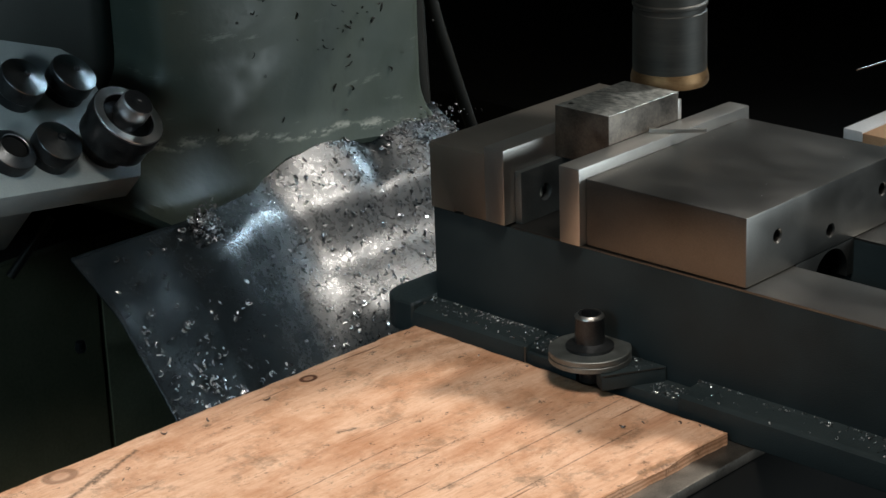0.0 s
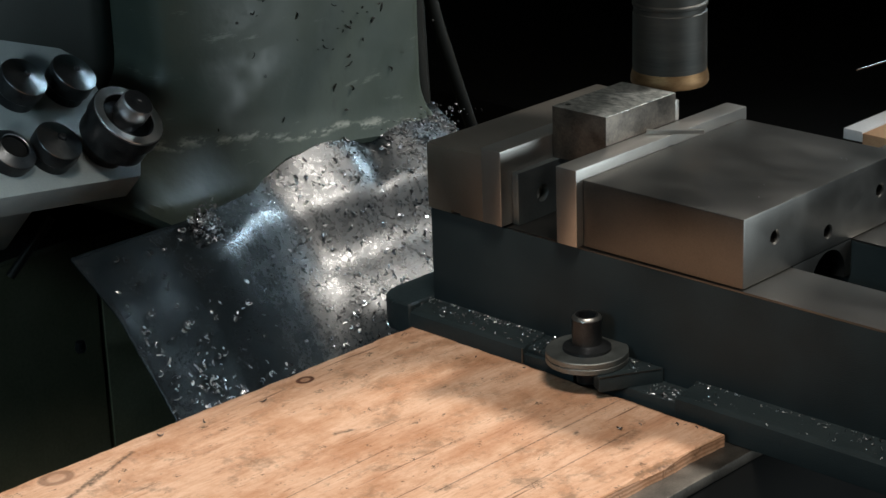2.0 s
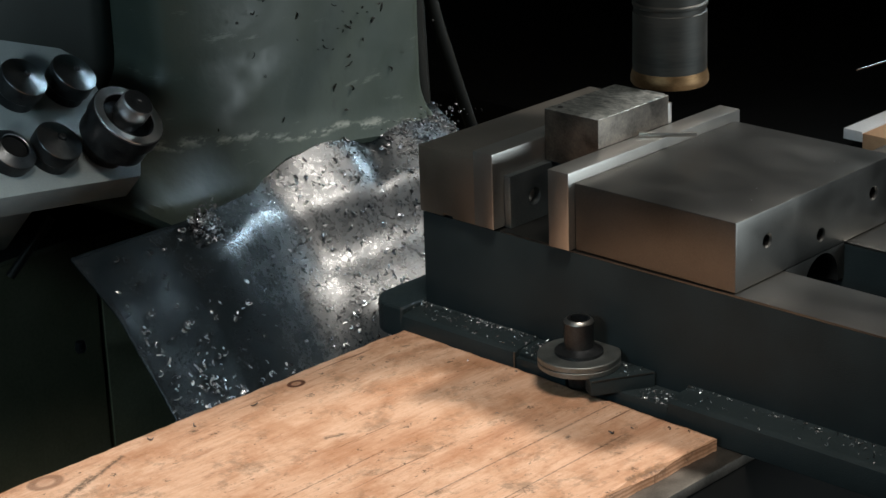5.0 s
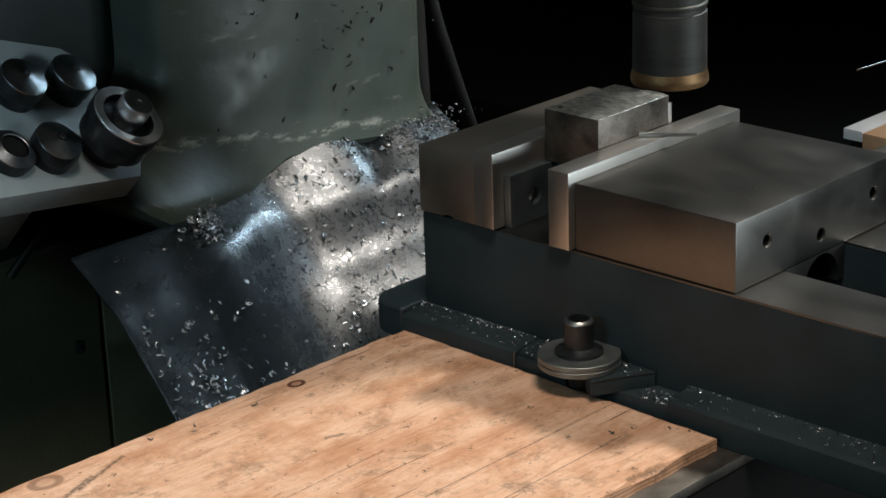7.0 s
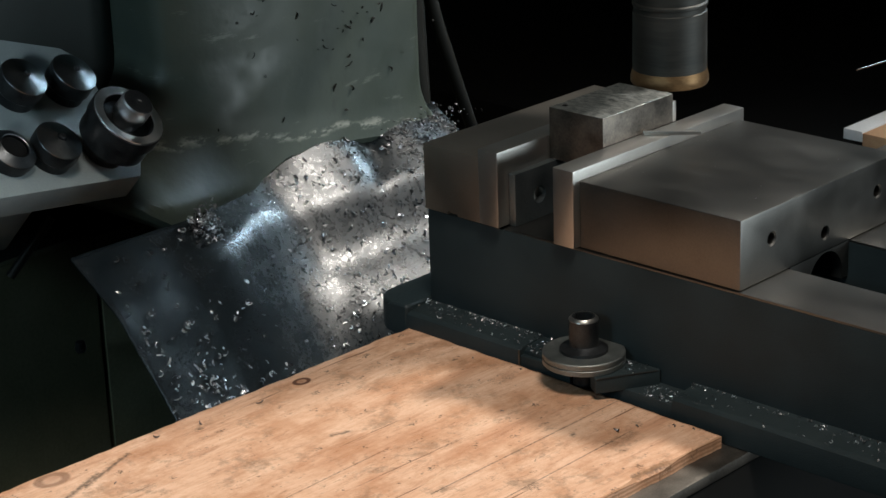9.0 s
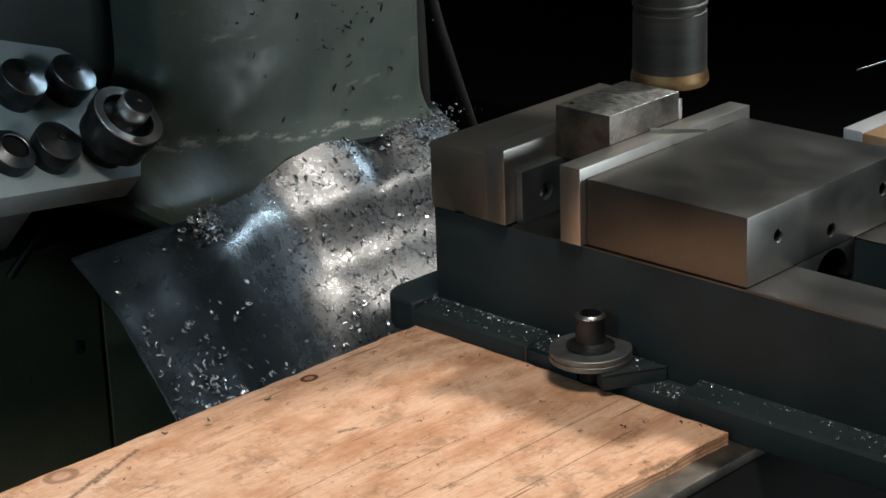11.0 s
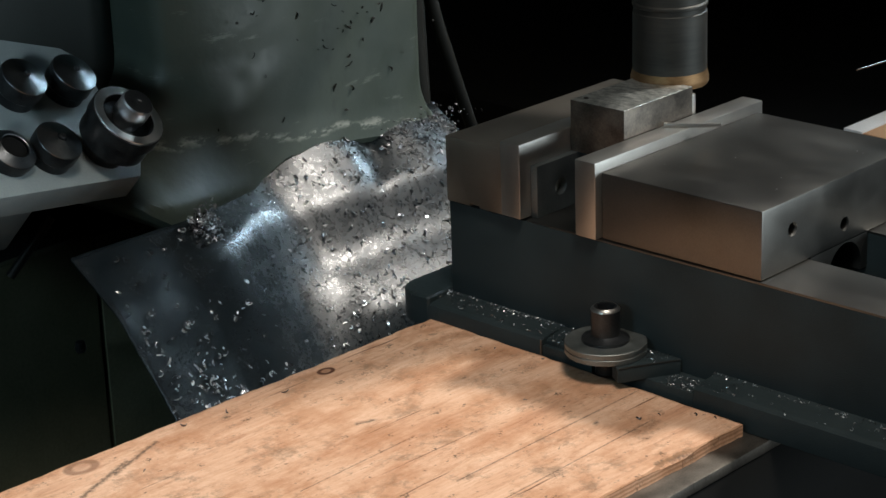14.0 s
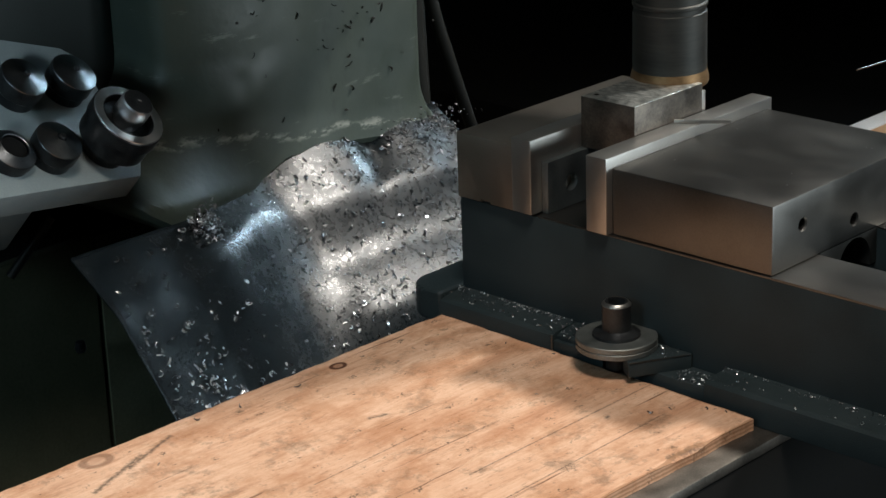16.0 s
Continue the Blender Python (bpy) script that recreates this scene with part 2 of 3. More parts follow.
    for ax, ay, bx, by, w in ((0.0128, -0.2113, 0.0269, -0.2483, 0.0024), (0.020, -0.236, 0.036, -0.276, 0.0028), (0.167, -0.047, 0.168, -0.049, 0.0026), (0.078, -0.120, 0.0745, -0.129, 0.0026), (0.1604, -0.1426, 0.1576, -0.002, 0.0008), (0.1915, -0.160, 0.1868, -0.0265, 0.0007), (0.111, -0.20, 0.108, -0.12, 0.0006), (0.2232, -0.042, 0.2215, -0.064, 0.0034)):
        ln = math.hypot(bx - ax, by - ay)
        ux, uy = (bx - ax) / ln, (by - ay) / ln
        px, py = calc(nt, "SUBTRACT", x, ax), calc(nt, "SUBTRACT", y, ay)
        along = calc(nt, "ADD", calc(nt, "MULTIPLY", px, ux), calc(nt, "MULTIPLY", py, uy))
        along = calc(nt, "MINIMUM", calc(nt, "MAXIMUM", along, 0.0), ln)
        qx, qy = calc(nt, "SUBTRACT", px, calc(nt, "MULTIPLY", along, ux)), calc(nt, "SUBTRACT", py, calc(nt, "MULTIPLY", along, uy))
        d = calc(nt, "SQRT", calc(nt, "ADD", calc(nt, "POWER", qx, 2.0), calc(nt, "POWER", qy, 2.0)))
        ragged = calc(nt, "ADD", calc(nt, "DIVIDE", d, w), calc(nt, "MULTIPLY", calc(nt, "SUBTRACT", noisy(nt, coords(nt), 420, 5, 0.7), 0.42), 2.6))
        mark = ramp(nt, ragged, (0.2, 1.0), (1.0, 0.0))
        col = mix(nt, calc(nt, "MULTIPLY", mark, 0.85), col, (0.085, 0.06, 0.042))
    # plies on the edges
    ply = ramp(nt, calc(nt, "FRACT", calc(nt, "MULTIPLY", z, 440.0)), (0.45, 0.0), (0.55, 1.0))
    top = calc(nt, "GREATER_THAN", z, -0.0003)
    col = mix(nt, calc(nt, "MULTIPLY", calc(nt, "MULTIPLY", ply, calc(nt, "SUBTRACT", 1.0, top)), 0.6), col, (0.26, 0.13, 0.06))
    blot = ramp(nt, noisy(nt, coords(nt, (34, 9, 5), (0, 0, 0.06)), 1.0, 8, 0.75), (0.34, (0.84, 0.73, 0.65)), (0.52, (1.03, 1.04, 1.05)))
    col = mix(nt, 1.0, col, blot, "MULTIPLY")
    nt.links.new(col, b.inputs["Base Color"])
    b.inputs["Roughness"].default_value = 0.62
    b.inputs["Specular IOR Level"].default_value = 0.25
    relief(nt, b, calc(nt, "SUBTRACT", grain, calc(nt, "MULTIPLY", crack, 0.8)), 0.75, 0.0010)
    return m


M["column_paint"], M["cover_sheet"], M["plywood"] = column_paint(), cover_sheet(), plywood()


# ---- mesh helpers ----
def thing(name, place, label, category, group="", kind=""):
    ob = new(name)
    ob.empty_display_size = 0.02
    ob.location = place
    ob["base"] = tuple(place)
    return tagged(ob, label, category, group, kind)


def mesh_of(name, bm, material, angle=32):
    bmesh.ops.recalc_face_normals(bm, faces=bm.faces)
    me = bpy.data.meshes.new(name)
    for f in bm.faces:
        f.smooth = True
    bm.to_mesh(me)
    bm.free()
    me.set_sharp_from_angle(angle=radians(angle))
    me.materials.append(material)
    return me


def part(name, bm, material, parent, label=""):
    """One mesh under a thing or a part, given in world metres as built."""
    root = parent
    while root.parent:
        root = root.parent
    bmesh.ops.translate(bm, verts=bm.verts, vec=-Vector(root["base"]))
    ob = new(name, mesh_of(name, bm, material))
    ob.parent = parent
    return tagged(ob, label)


def solid(name, bm, material, label, category, kind="", group="", angle=32, at=(0, 0, 0)):
    """One mesh that is a thing by itself."""
    bmesh.ops.translate(bm, verts=bm.verts, vec=-Vector(at))
    ob = new(name, mesh_of(name, bm, material, angle))
    ob.location = at
    ob["base"] = tuple(at)
    return tagged(ob, label, category, group, kind)


def box(x0, x1, y0, y1, z0, z1, bev=0.0006, seg=2):
    bm = bmesh.new()
    bmesh.ops.create_cube(bm, size=1, matrix=Matrix.Translation(((x0 + x1) / 2, (y0 + y1) / 2, (z0 + z1) / 2)) @ Matrix.Diagonal((x1 - x0, y1 - y0, z1 - z0, 1)))
    if bev:
        bmesh.ops.bevel(bm, geom=bm.edges[:], offset=bev, segments=seg, affect="EDGES", profile=0.6)
    return bm


def prism(points, m, depth, bev=0.0, seg=2):
    """A polygon in its own plane, made depth thick, put at the pose m."""
    bm = bmesh.new()
    vs = [bm.verts.new((a, b, 0)) for a, b in points]
    f = bm.faces.new(vs)
    g = bmesh.ops.extrude_face_region(bm, geom=[f])
    bmesh.ops.translate(bm, verts=[v for v in g["geom"] if isinstance(v, bmesh.types.BMVert)], vec=(0, 0, depth))
    bmesh.ops.recalc_face_normals(bm, faces=bm.faces)
    if bev:
        bmesh.ops.bevel(bm, geom=bm.edges[:], offset=bev, segments=seg, affect="EDGES", profile=0.6)
    bmesh.ops.transform(bm, matrix=m, verts=bm.verts)
    return bm


def lathe(profile, m=Matrix(), n=48, capped=True):
    """A closed turned body from (radius, height) pairs; ends on the axis are capped."""
    bm = bmesh.new()
    rings = []
    for r, z in profile:
        if r < 1e-6:
            rings.append([bm.verts.new((0, 0, z))])
        else:
            rings.append([bm.verts.new((r * math.cos(2 * math.pi * k / n), r * math.sin(2 * math.pi * k / n), z)) for k in range(n)])
    for a, b in zip(rings, rings[1:]):
        for k in range(n):
            q = [a[k % len(a)], a[(k + 1) % len(a)], b[(k + 1) % len(b)], b[k % len(b)]]
            q = list(dict.fromkeys(q))
            if len(q) > 2:
                bm.faces.new(q)
    for ring in (rings[0], rings[-1]):
        if capped and len(ring) > 1:
            bm.faces.new(ring)
    bmesh.ops.transform(bm, matrix=m, verts=bm.verts)
    return bm


def joined(*bms):
    out = bmesh.new()
    for b in bms:
        me = bpy.data.meshes.new("t")
        b.to_mesh(me)
        b.free()
        out.from_mesh(me)
        bpy.data.meshes.remove(me)
    return out


def carve(bm, *cutters):
    """bm with the cutters taken away."""
    def temp(b):
        bmesh.ops.recalc_face_normals(b, faces=b.faces)
        me = bpy.data.meshes.new("t")
        b.to_mesh(me)
        b.free()
        return new("t", me)
    body = temp(bm)
    tools = [temp(c) for c in cutters]
    for t in tools:
        mod = body.modifiers.new("cut", "BOOLEAN")
        mod.operation, mod.object, mod.solver = "DIFFERENCE", t, "EXACT"
    bpy.context.view_layer.update()
    me = bpy.data.meshes.new_from_object(body.evaluated_get(bpy.context.evaluated_depsgraph_get()))
    out = bmesh.new()
    out.from_mesh(me)
    for o in (body, *tools):
        d = o.data
        bpy.data.objects.remove(o)
        bpy.data.meshes.remove(d)
    return out


def tube(points, radius, n=12, steps=10):
    """A round hose through the points."""
    bm = bmesh.new()
    P = [Vector(p) for p in points]
    P = [2 * P[0] - P[1], *P, 2 * P[-1] - P[-2]]
    path = []
    for a, b, c, d in zip(P, P[1:], P[2:], P[3:]):
        for k in range(steps):
            t = k / steps
            path.append(0.5 * (2 * b + (c - a) * t + (2 * a - 5 * b + 4 * c - d) * t * t + (3 * b - a - 3 * c + d) * t ** 3))
    path.append(P[-2])
    prev = None
    for k, p in enumerate(path):
        way = (path[min(k + 1, len(path) - 1)] - path[max(k - 1, 0)]).normalized()
        side = way.cross(Vector((0.3, 1, 0.2))).normalized()
        up = side.cross(way)
        ring = [bm.verts.new(p + radius * (side * math.cos(2 * math.pi * j / n) + up * math.sin(2 * math.pi * j / n))) for j in range(n)]
        if prev:
            for j in range(n):
                bm.faces.new((prev[j], prev[(j + 1) % n], ring[(j + 1) % n], ring[j]))
        else:
            bm.faces.new(ring)
        prev = ring
    bm.faces.new(prev)
    return bm


def turned_to(axis, place):
    return Matrix.Translation(place) @ Vector(axis).to_track_quat("Z", "Y").to_matrix().to_4x4()


# ---- the room: unseen shell, openings made to suit the added lamps ----
FLOOR = -1.05
solid("floor", box(-2.6, 3.6, -3.4, 3.6, FLOOR - 0.1, FLOOR, 0), M["room_floor"], "dark oily concrete workshop floor", "floor", "structure")
roof = carve(box(-2.6, 3.6, -3.4, 3.6, 2.3, 2.45, 0), box(0.42, 0.82, 1.48, 1.88, 2.2, 2.6, 0))
solid("ceiling", roof, M["unlit_wall"], "workshop ceiling coloured unlit dark, square opening made for an added lamp", "ceiling", "structure")
solid("wall_back", box(-2.7, -2.6, -3.4, 3.6, FLOOR, 2.45, 0), M["unlit_wall"], "workshop wall, its unlit darkness put into the colour", "wall", "structure")
solid("wall_far", carve(box(-2.6, 3.6, 3.6, 3.7, FLOOR, 2.45, 0), box(-0.5, 0.14, 3.5, 3.8, 1.53, 2.11, 0)), M["unlit_wall"], "workshop wall coloured unlit dark, small high opening made for an added lamp", "wall", "structure")
front = carve(box(3.6, 3.7, -3.4, 3.6, FLOOR, 2.45, 0), box(3.5, 3.8, 0.6, 2.0, -1.0, 1.3, 0))
solid("wall_front", front, M["unlit_wall"], "workshop wall coloured unlit dark, doorway-sized opening made for an added lamp", "wall", "structure")
side = carve(box(-2.6, 3.6, -3.5, -3.4, FLOOR, 2.45, 0), box(0.1, 1.0, -3.6, -3.3, 1.05, 1.75, 0))
solid("wall_near", side, M["unlit_wall"], "workshop wall coloured unlit dark, high opening made for an added lamp", "wall", "structure")

# ---- the milling machine's column and head ----
def foot_edge(y):
    """Height of the casting's lower edge."""
    return float(np.interp(y, [-0.060, -0.041, -0.018, 0.03, 0.06, 0.0976, 0.141, 0.165, 0.20, 0.2485, 0.31], [-0.022, -0.042, -0.058, -0.064, -0.054, -0.0430, -0.0450, -0.0475, -0.0525, -0.0630, -0.072]))


def column():
    t = thing("machine_column", (-0.45, 0.1, FLOOR), "grey-green painted cast-iron column of a milling machine, scuffed and oily", "machine")
    bm = bmesh.new()
    rows = [0.75, 0.5, 0.3, 0.2, 0.14] + [0.10 - 0.004 * k for k in range(37)]
    ny = 90
    grid = []
    for z0 in rows:
        # straight right flank that flares out in a quarter round at the foot
        f = min(max(-z0 / 0.048, 0), 1)
        yr = 0.238 + 0.08 * (1 - math.sqrt(max(0.0, 1 - f ** 2.6)))
        up = min(max((z0 + 0.035) / 0.075, 0), 1)
        up = up * up * (3 - 2 * up)
        yl = -0.048 + 0.066 * up
        er = 0.050 + 0.060 * up
        line = []
        for c in range(ny + 1):
            y = yl + (yr - yl) * c / ny
            w = min(max((0.05 - z0) / 0.094, 0), 1)
            z = z0 + w * (foot_edge(y) + 0.044)
            ridge = -0.007 - 0.168 * y
            left = min(max((0.075 - y) / 0.115, 0), 1)
            d = min(max((ridge + 0.012 - z) / 0.034, 0), 1.3)
            x = -0.330 + (0.007 + 0.021 * left) * d ** 1.4 + 0.0006 * noise.noise(Vector((y * 30, z * 30, 1)))
            e = min(yr - y, 0.010) / 0.010
            x -= 0.010 * (1 - math.sqrt(max(0, 1 - (1 - e) ** 2)))
            e = min(y - yl, er) / er
            x -= (0.022 + 0.012 * up) * (1 - math.sqrt(max(0, 1 - (1 - e) ** 2)))
            e = min(max((z - foot_edge(y)) / 0.005, 0), 1)
            if z0 < -0.02:
                x -= 0.004 * (1 - math.sqrt(max(0, 1 - (1 - e) ** 2)))
            line.append(bm.verts.new((x, y, z)))
        grid.append(line)
    for a, b in zip(grid, grid[1:]):
        for c in range(ny):
            bm.faces.new((a[c], a[c + 1], b[c + 1], b[c]))
    rim = grid[0] + [g[ny] for g in grid[1:]] + grid[-1][-2::-1] + [g[0] for g in grid[-2:0:-1]]
    back = [bm.verts.new((-0.52, v.co.y, v.co.z)) for v in rim]
    for k in range(len(rim)):
        bm.faces.new((rim[k], rim[(k + 1) % len(rim)], back[(k + 1) % len(rim)], back[k]))
    part("body", bm, M["column_paint"], t)
    part("left_wing", box(-0.62, -0.400, -0.42, 0.022, -0.03, 0.75, 0.010, 4), M["dim_panel_paint"], t, "side panel, its dimness put into a dark teal colour")
    part("pedestal", box(-0.70, -0.43, -0.20, 0.36, FLOOR, -0.078, 0.01, 2), M["unlit_iron"], t, "dark unlit iron pedestal")
    for a, b in ((-0.195, 0.0005), (0.0035, 0.195), (0.198, 0.355)):
        part("side_panel", box(-0.4298, -0.420, a, b, FLOOR + 0.05, -0.09, 0.002, 2), M["olive_paint"], t, "dim olive painted pedestal panel")
    return t


column()


def head_unit():
    t = thing("milling_machine", (-0.026, 0.13, 0.45), "unseen grey-green milling head with its spindle quill and added light blockers", "machine")
    # unseen head: housing and quill assumed, the other parts added to block light
    part("housing", box(-0.32, -0.005, 0.07, 0.20, 0.4205, 0.75, 0.02, 3), M["column_paint"], t)
    # added out of view to keep light off the column
    part("bracket", box(-0.372, -0.298, 0.02, 0.62, 0.280, 0.299, 0.003, 2), M["column_paint"], t)
    # outline fitted so its shadow edge crosses column and way cover
    plan = [(-0.325, 0.045), (-0.046, 0.045), (-0.038, 0.060), (-0.038, 0.258), (-0.050, 0.266), (-0.080, 0.262), (-0.109, 0.250), (-0.153, 0.262), (-0.185, 0.292), (-0.213, 0.318), (-0.325, 0.38)]
    # added out of view to dim the column's left side and rack
    part("side_shade_block", box(-0.325, -0.135, -0.36, 0.0448, 0.305, 0.42, 0.001, 1), M["column_paint"], t)
    part("upper_shade_block", prism(plan, Matrix.Translation((0, 0, 0.30)), 0.12, 0.006, 2), M["column_paint"], t)
    # lower blocker, its edge fitted to the sharp shadow line on the way cover
    low = [(-0.290, 0.050), (-0.118, 0.050), (-0.118, 0.179), (-0.147, 0.178), (-0.168, 0.174), (-0.188, 0.180), (-0.212, 0.186), (-0.226, 0.184), (-0.265, 0.211), (-0.290, 0.226)]
    part("lower_shade_block", prism(low, Matrix.Translation((0, 0, 0.125)), 0.1745, 0.004, 2), M["column_paint"], t)
    part("quill", lathe([(0, 0.17), (0.045, 0.17), (0.047, 0.173), (0.047, 0.33), (0, 0.33)], Matrix.Translation((-0.026, 0.13, 0))), M["black_steel"], t)
    return t


head_unit()


def cutter():
    t = thing("milling_cutter", (-0.026, 0.130, 0.0565), "worn grey steel milling cutter with a heat-browned lower rim", "tool")
    c = Matrix.Translation((-0.026, 0.130, 0))
    body = lathe([(0, 0.064), (0.0214, 0.064), (0.0215, 0.067), (0.0214, 0.0990), (0.0209, 0.0994), (0.0209, 0.1022), (0.0217, 0.1028), (0.0217, 0.1042), (0.0205, 0.1050), (0.0205, 0.17), (0, 0.17)], c, 64)
    part("shank", body, M["tool_steel"], t)
    ring = lathe([(0, 0.0565), (0.0218, 0.0565), (0.0226, 0.0578), (0.0226, 0.0608), (0.0222, 0.0622), (0.0216, 0.0650), (0, 0.0650)], c, 64)
    part("cutting_rim", ring, M["heated_steel"], t, "rusty brown heat-tinted cutting rim")
    return t


CUTTER = cutter()


def hoses():
    for pts, r in (
        (((-0.40, 0.297, 0.25), (-0.40, 0.299, 0.017), (-0.40, 0.301, -0.03), (-0.40, 0.306, -0.10)), 0.0075),
        (((-0.40, 0.288, 0.20), (-0.40, 0.306, 0.08), (-0.40, 0.320, 0.013), (-0.40, 0.337, -0.035), (-0.40, 0.362, -0.10)), 0.0050),
        (((-0.43, 0.322, 0.25), (-0.43, 0.327, 0.08), (-0.43, 0.332, -0.025), (-0.43, 0.336, -0.13)), 0.008)):
        solid("hose", tube(pts, r), M["hose_rubber"], "black rubber hose hanging beside the column", "hose", group="hoses", at=pts[-1])


hoses()


# ---- the tool rack on the column ----
RO, RU, RV, RN = Vector((-0.3182, -0.0823, 0.0285)), Vector((-0.2522, 0.9677, 0.0)), Vector((-0.7309, -0.1905, 0.6553)), Vector((0.6341, 0.1653, 0.7553))
RACK = Matrix((( RU.x, RV.x, RN.x, RO.x), (RU.y, RV.y, RN.y, RO.y), (RU.z, RV.z, RN.z, RO.z), (0, 0, 0, 1)))


def rack():
    t = thing("tool_rack", tuple(RO), "grey painted sloping tool rack plate on the column", "rack")
    out = [(-0.16, 0.115), (-0.06, 0.105), (0.0056, 0.0708), (0.0430, 0.0508), (0.0500, 0.0400), (0.0487, 0.0315), (0.0246, -0.0423), (0.0157, -0.0503), (-0.0308, -0.0392), (-0.0915, -0.0254), (-0.19, -0.004)]
    part("plate", prism(out, RACK @ Matrix.Translation((0, 0, -0.020)), 0.020, 0.0012, 2), M["rack_paint"], t)
    part("bracket", prism([(-0.12, 0.06), (-0.02, 0.05), (-0.02, -0.02), (-0.12, 0.0)], RACK @ Matrix.Translation((0, 0, -0.09)), 0.0695, 0.002), M["rack_paint"], t)


rack()


def rack_thing(name, u, v, label, category, group=""):
    t = thing(name, tuple(RACK @ Vector((u, v, 0))), label, category, group)
    t.rotation_euler = RACK.to_euler()
    t["base"] = (0.0, 0.0, 0.0)
    return t


def collet(u, v, h, r, open_r):
    t = rack_thing("collet", u, v, "steel collet with a bright turned conical top standing in the rack", "collet", "collets in the rack")
    part("body", lathe([(0, 0), (r * 0.93, 0), (r * 0.93, h * 0.30), (r, h * 0.36), (r, h - 0.0042), (r * 0.99, h - 0.0034), (open_r, h - 0.0034), (open_r, 0.001), (0, 0.001)]), M["black_steel"], t, "dark oily collet body")
    part("turned_face", lathe([(r * 0.985, h - 0.0035), (r * 0.97, h - 0.0030), (open_r + 0.0006, h), (open_r, h - 0.0004), (open_r, h - 0.0033)], n=64, capped=False), M["turned_steel"], t, "bright turned conical face")
    if open_r > 0.004:
        # plug coloured near black for the shade down the open hole
        part("bore", lathe([(0, h - 0.0045), (open_r - 0.0002, h - 0.0045), (open_r - 0.0002, h - 0.0022), (0, h - 0.0026)], n=32), M["unlit_iron"], t, "plug coloured dark as the shade in the open bore")
    if open_r < 0.004:
        part("nub", lathe([(0, h - 0.006), (open_r, h - 0.006), (open_r, h + 0.0010), (open_r * 0.7, h + 0.0018), (0, h + 0.0018)], n=24), M["black_steel"], t)


for u, v, h, r, w in ((-0.0218, 0.0323, 0.020, 0.0150, 0.0020), (0.0160, 0.0230, 0.020, 0.0150, 0.0018), (-0.0357, -0.0138, 0.018, 0.0150, 0.0024), (-0.0642, -0.0044, 0.012, 0.0150, 0.0085)):
    collet(u, v, h, r, w)


def arbor():
    t = rack_thing("flanged_arbor", 0.004, -0.0255, "steel flanged arbor with a bright turned face and a short stub", "arbor")
    part("body", lathe([(0, 0), (0.013, 0), (0.013, 0.011), (0.0222, 0.013), (0.0222, 0.024), (0.0235, 0.025), (0.0235, 0.0335), (0.0230, 0.0340), (0.0166, 0.0340), (0.0160, 0.0290), (0, 0.0290)]), M["black_steel"], t, "dark oily arbor body")
    part("turned_face", lathe([(0.0229, 0.0340), (0.0225, 0.0346), (0.0172, 0.0346), (0.0168, 0.0341)], n=64, capped=False), M["polished_turned"], t, "bright turned ring")
    part("stub", lathe([(0, 0.0291), (0.0086, 0.0291), (0.0086, 0.0345), (0.0102, 0.0352), (0.0102, 0.0455), (0.0096, 0.0464), (0, 0.0464)], n=64), M["polished_turned"], t)
    part("cap", lathe([(0, 0.0465), (0.0094, 0.0465), (0.0090, 0.0470), (0.0018, 0.0470), (0.0012, 0.0466), (0, 0.0466)], n=48), M["black_steel"], t, "blackened end of the stub")


arbor()

# ---- the way cover behind the table ----
def slope_sum(at, slopes):
    """Fall of a profile as a list over s, from its slopes."""
    out, e = [0.0], 0.0
    for q in range(200):
        e += float(np.interp(q / 200, at, slopes)) * 0.215 / 200
        out.append(e)
    return out


# towards the free end: one soft ridge; towards the vise: shelf, ridge, hollow and steep apron
FREE = slope_sum([0, 0.16, 0.26, 1.0], [0.72, 0.80, 1.10, 1.11])
MID = slope_sum([0, 0.17, 0.22, 0.29, 1.0], [0.42, 0.48, 1.27, 1.25, 1.19])
NEAR = slope_sum([0, 0.185, 0.215, 0.29, 0.36, 0.47, 0.56, 1.0], [0.60, 0.66, 1.24, 1.02, 0.66, 0.76, 2.6, 2.6])


def ease(v):
    v = min(max(v, 0.0), 1.0)
    return v * v * (3 - 2 * v)


def cover_point(y, s):
    """A place on the cover: y across, s from 0 at the column to 1 at the table."""
    k = ease((y + 0.025) / 0.110)
    g, h = ease((y + 0.106) / 0.15), ease((y - 0.03) / 0.06)
    x = -0.335 + 0.215 * s + 0.038 * (1 - k) * (1 - s)
    # the ridge wanders across the sheet
    r = float(np.interp(y, [-0.106, -0.04, 0.04, 0.10, 0.19], [0.25, 0.17, 0.145, 0.19, 0.20]))
    w = s * 0.2 / r if s < r else 0.2 + (s - r) * 0.8 / (1 - r)
    q = min(max(w, 0), 0.9999) * 200
    a, b = int(q), q - int(q)
    free, mid, near = (p[a] + (p[a + 1] - p[a]) * b for p in (FREE, MID, NEAR))
    z = -0.047 + 0.005 * k - (1 - g) * free * (1 - 0.177 * (1 - k)) - g * (mid + h * (near - mid))
    z -= 0.010 * math.exp(-((y - 0.181 + 0.14 * s) / 0.012) ** 2) * max(0, 1 - max(s, 0) * 4.6)
    z += 0.012 * math.exp(-((y - 0.125) / 0.050) ** 2) * max(0, 1 - max(s, 0) * 3.4)
    z += 0.002 * math.exp(-((y - 0.208) / 0.015) ** 2) * max(0, 1 - s * 3.6)
    z += 0.0012 * math.sin(y * 31 + 1.0) * math.sin(s * 7 + y * 9)
    z += 0.0010 * noise.noise(Vector((y * 40, s * 9, 0.7)))
    return Vector((x, y, z))


def cover():
    bm = bmesh.new()
    ny, ns = 150, 70
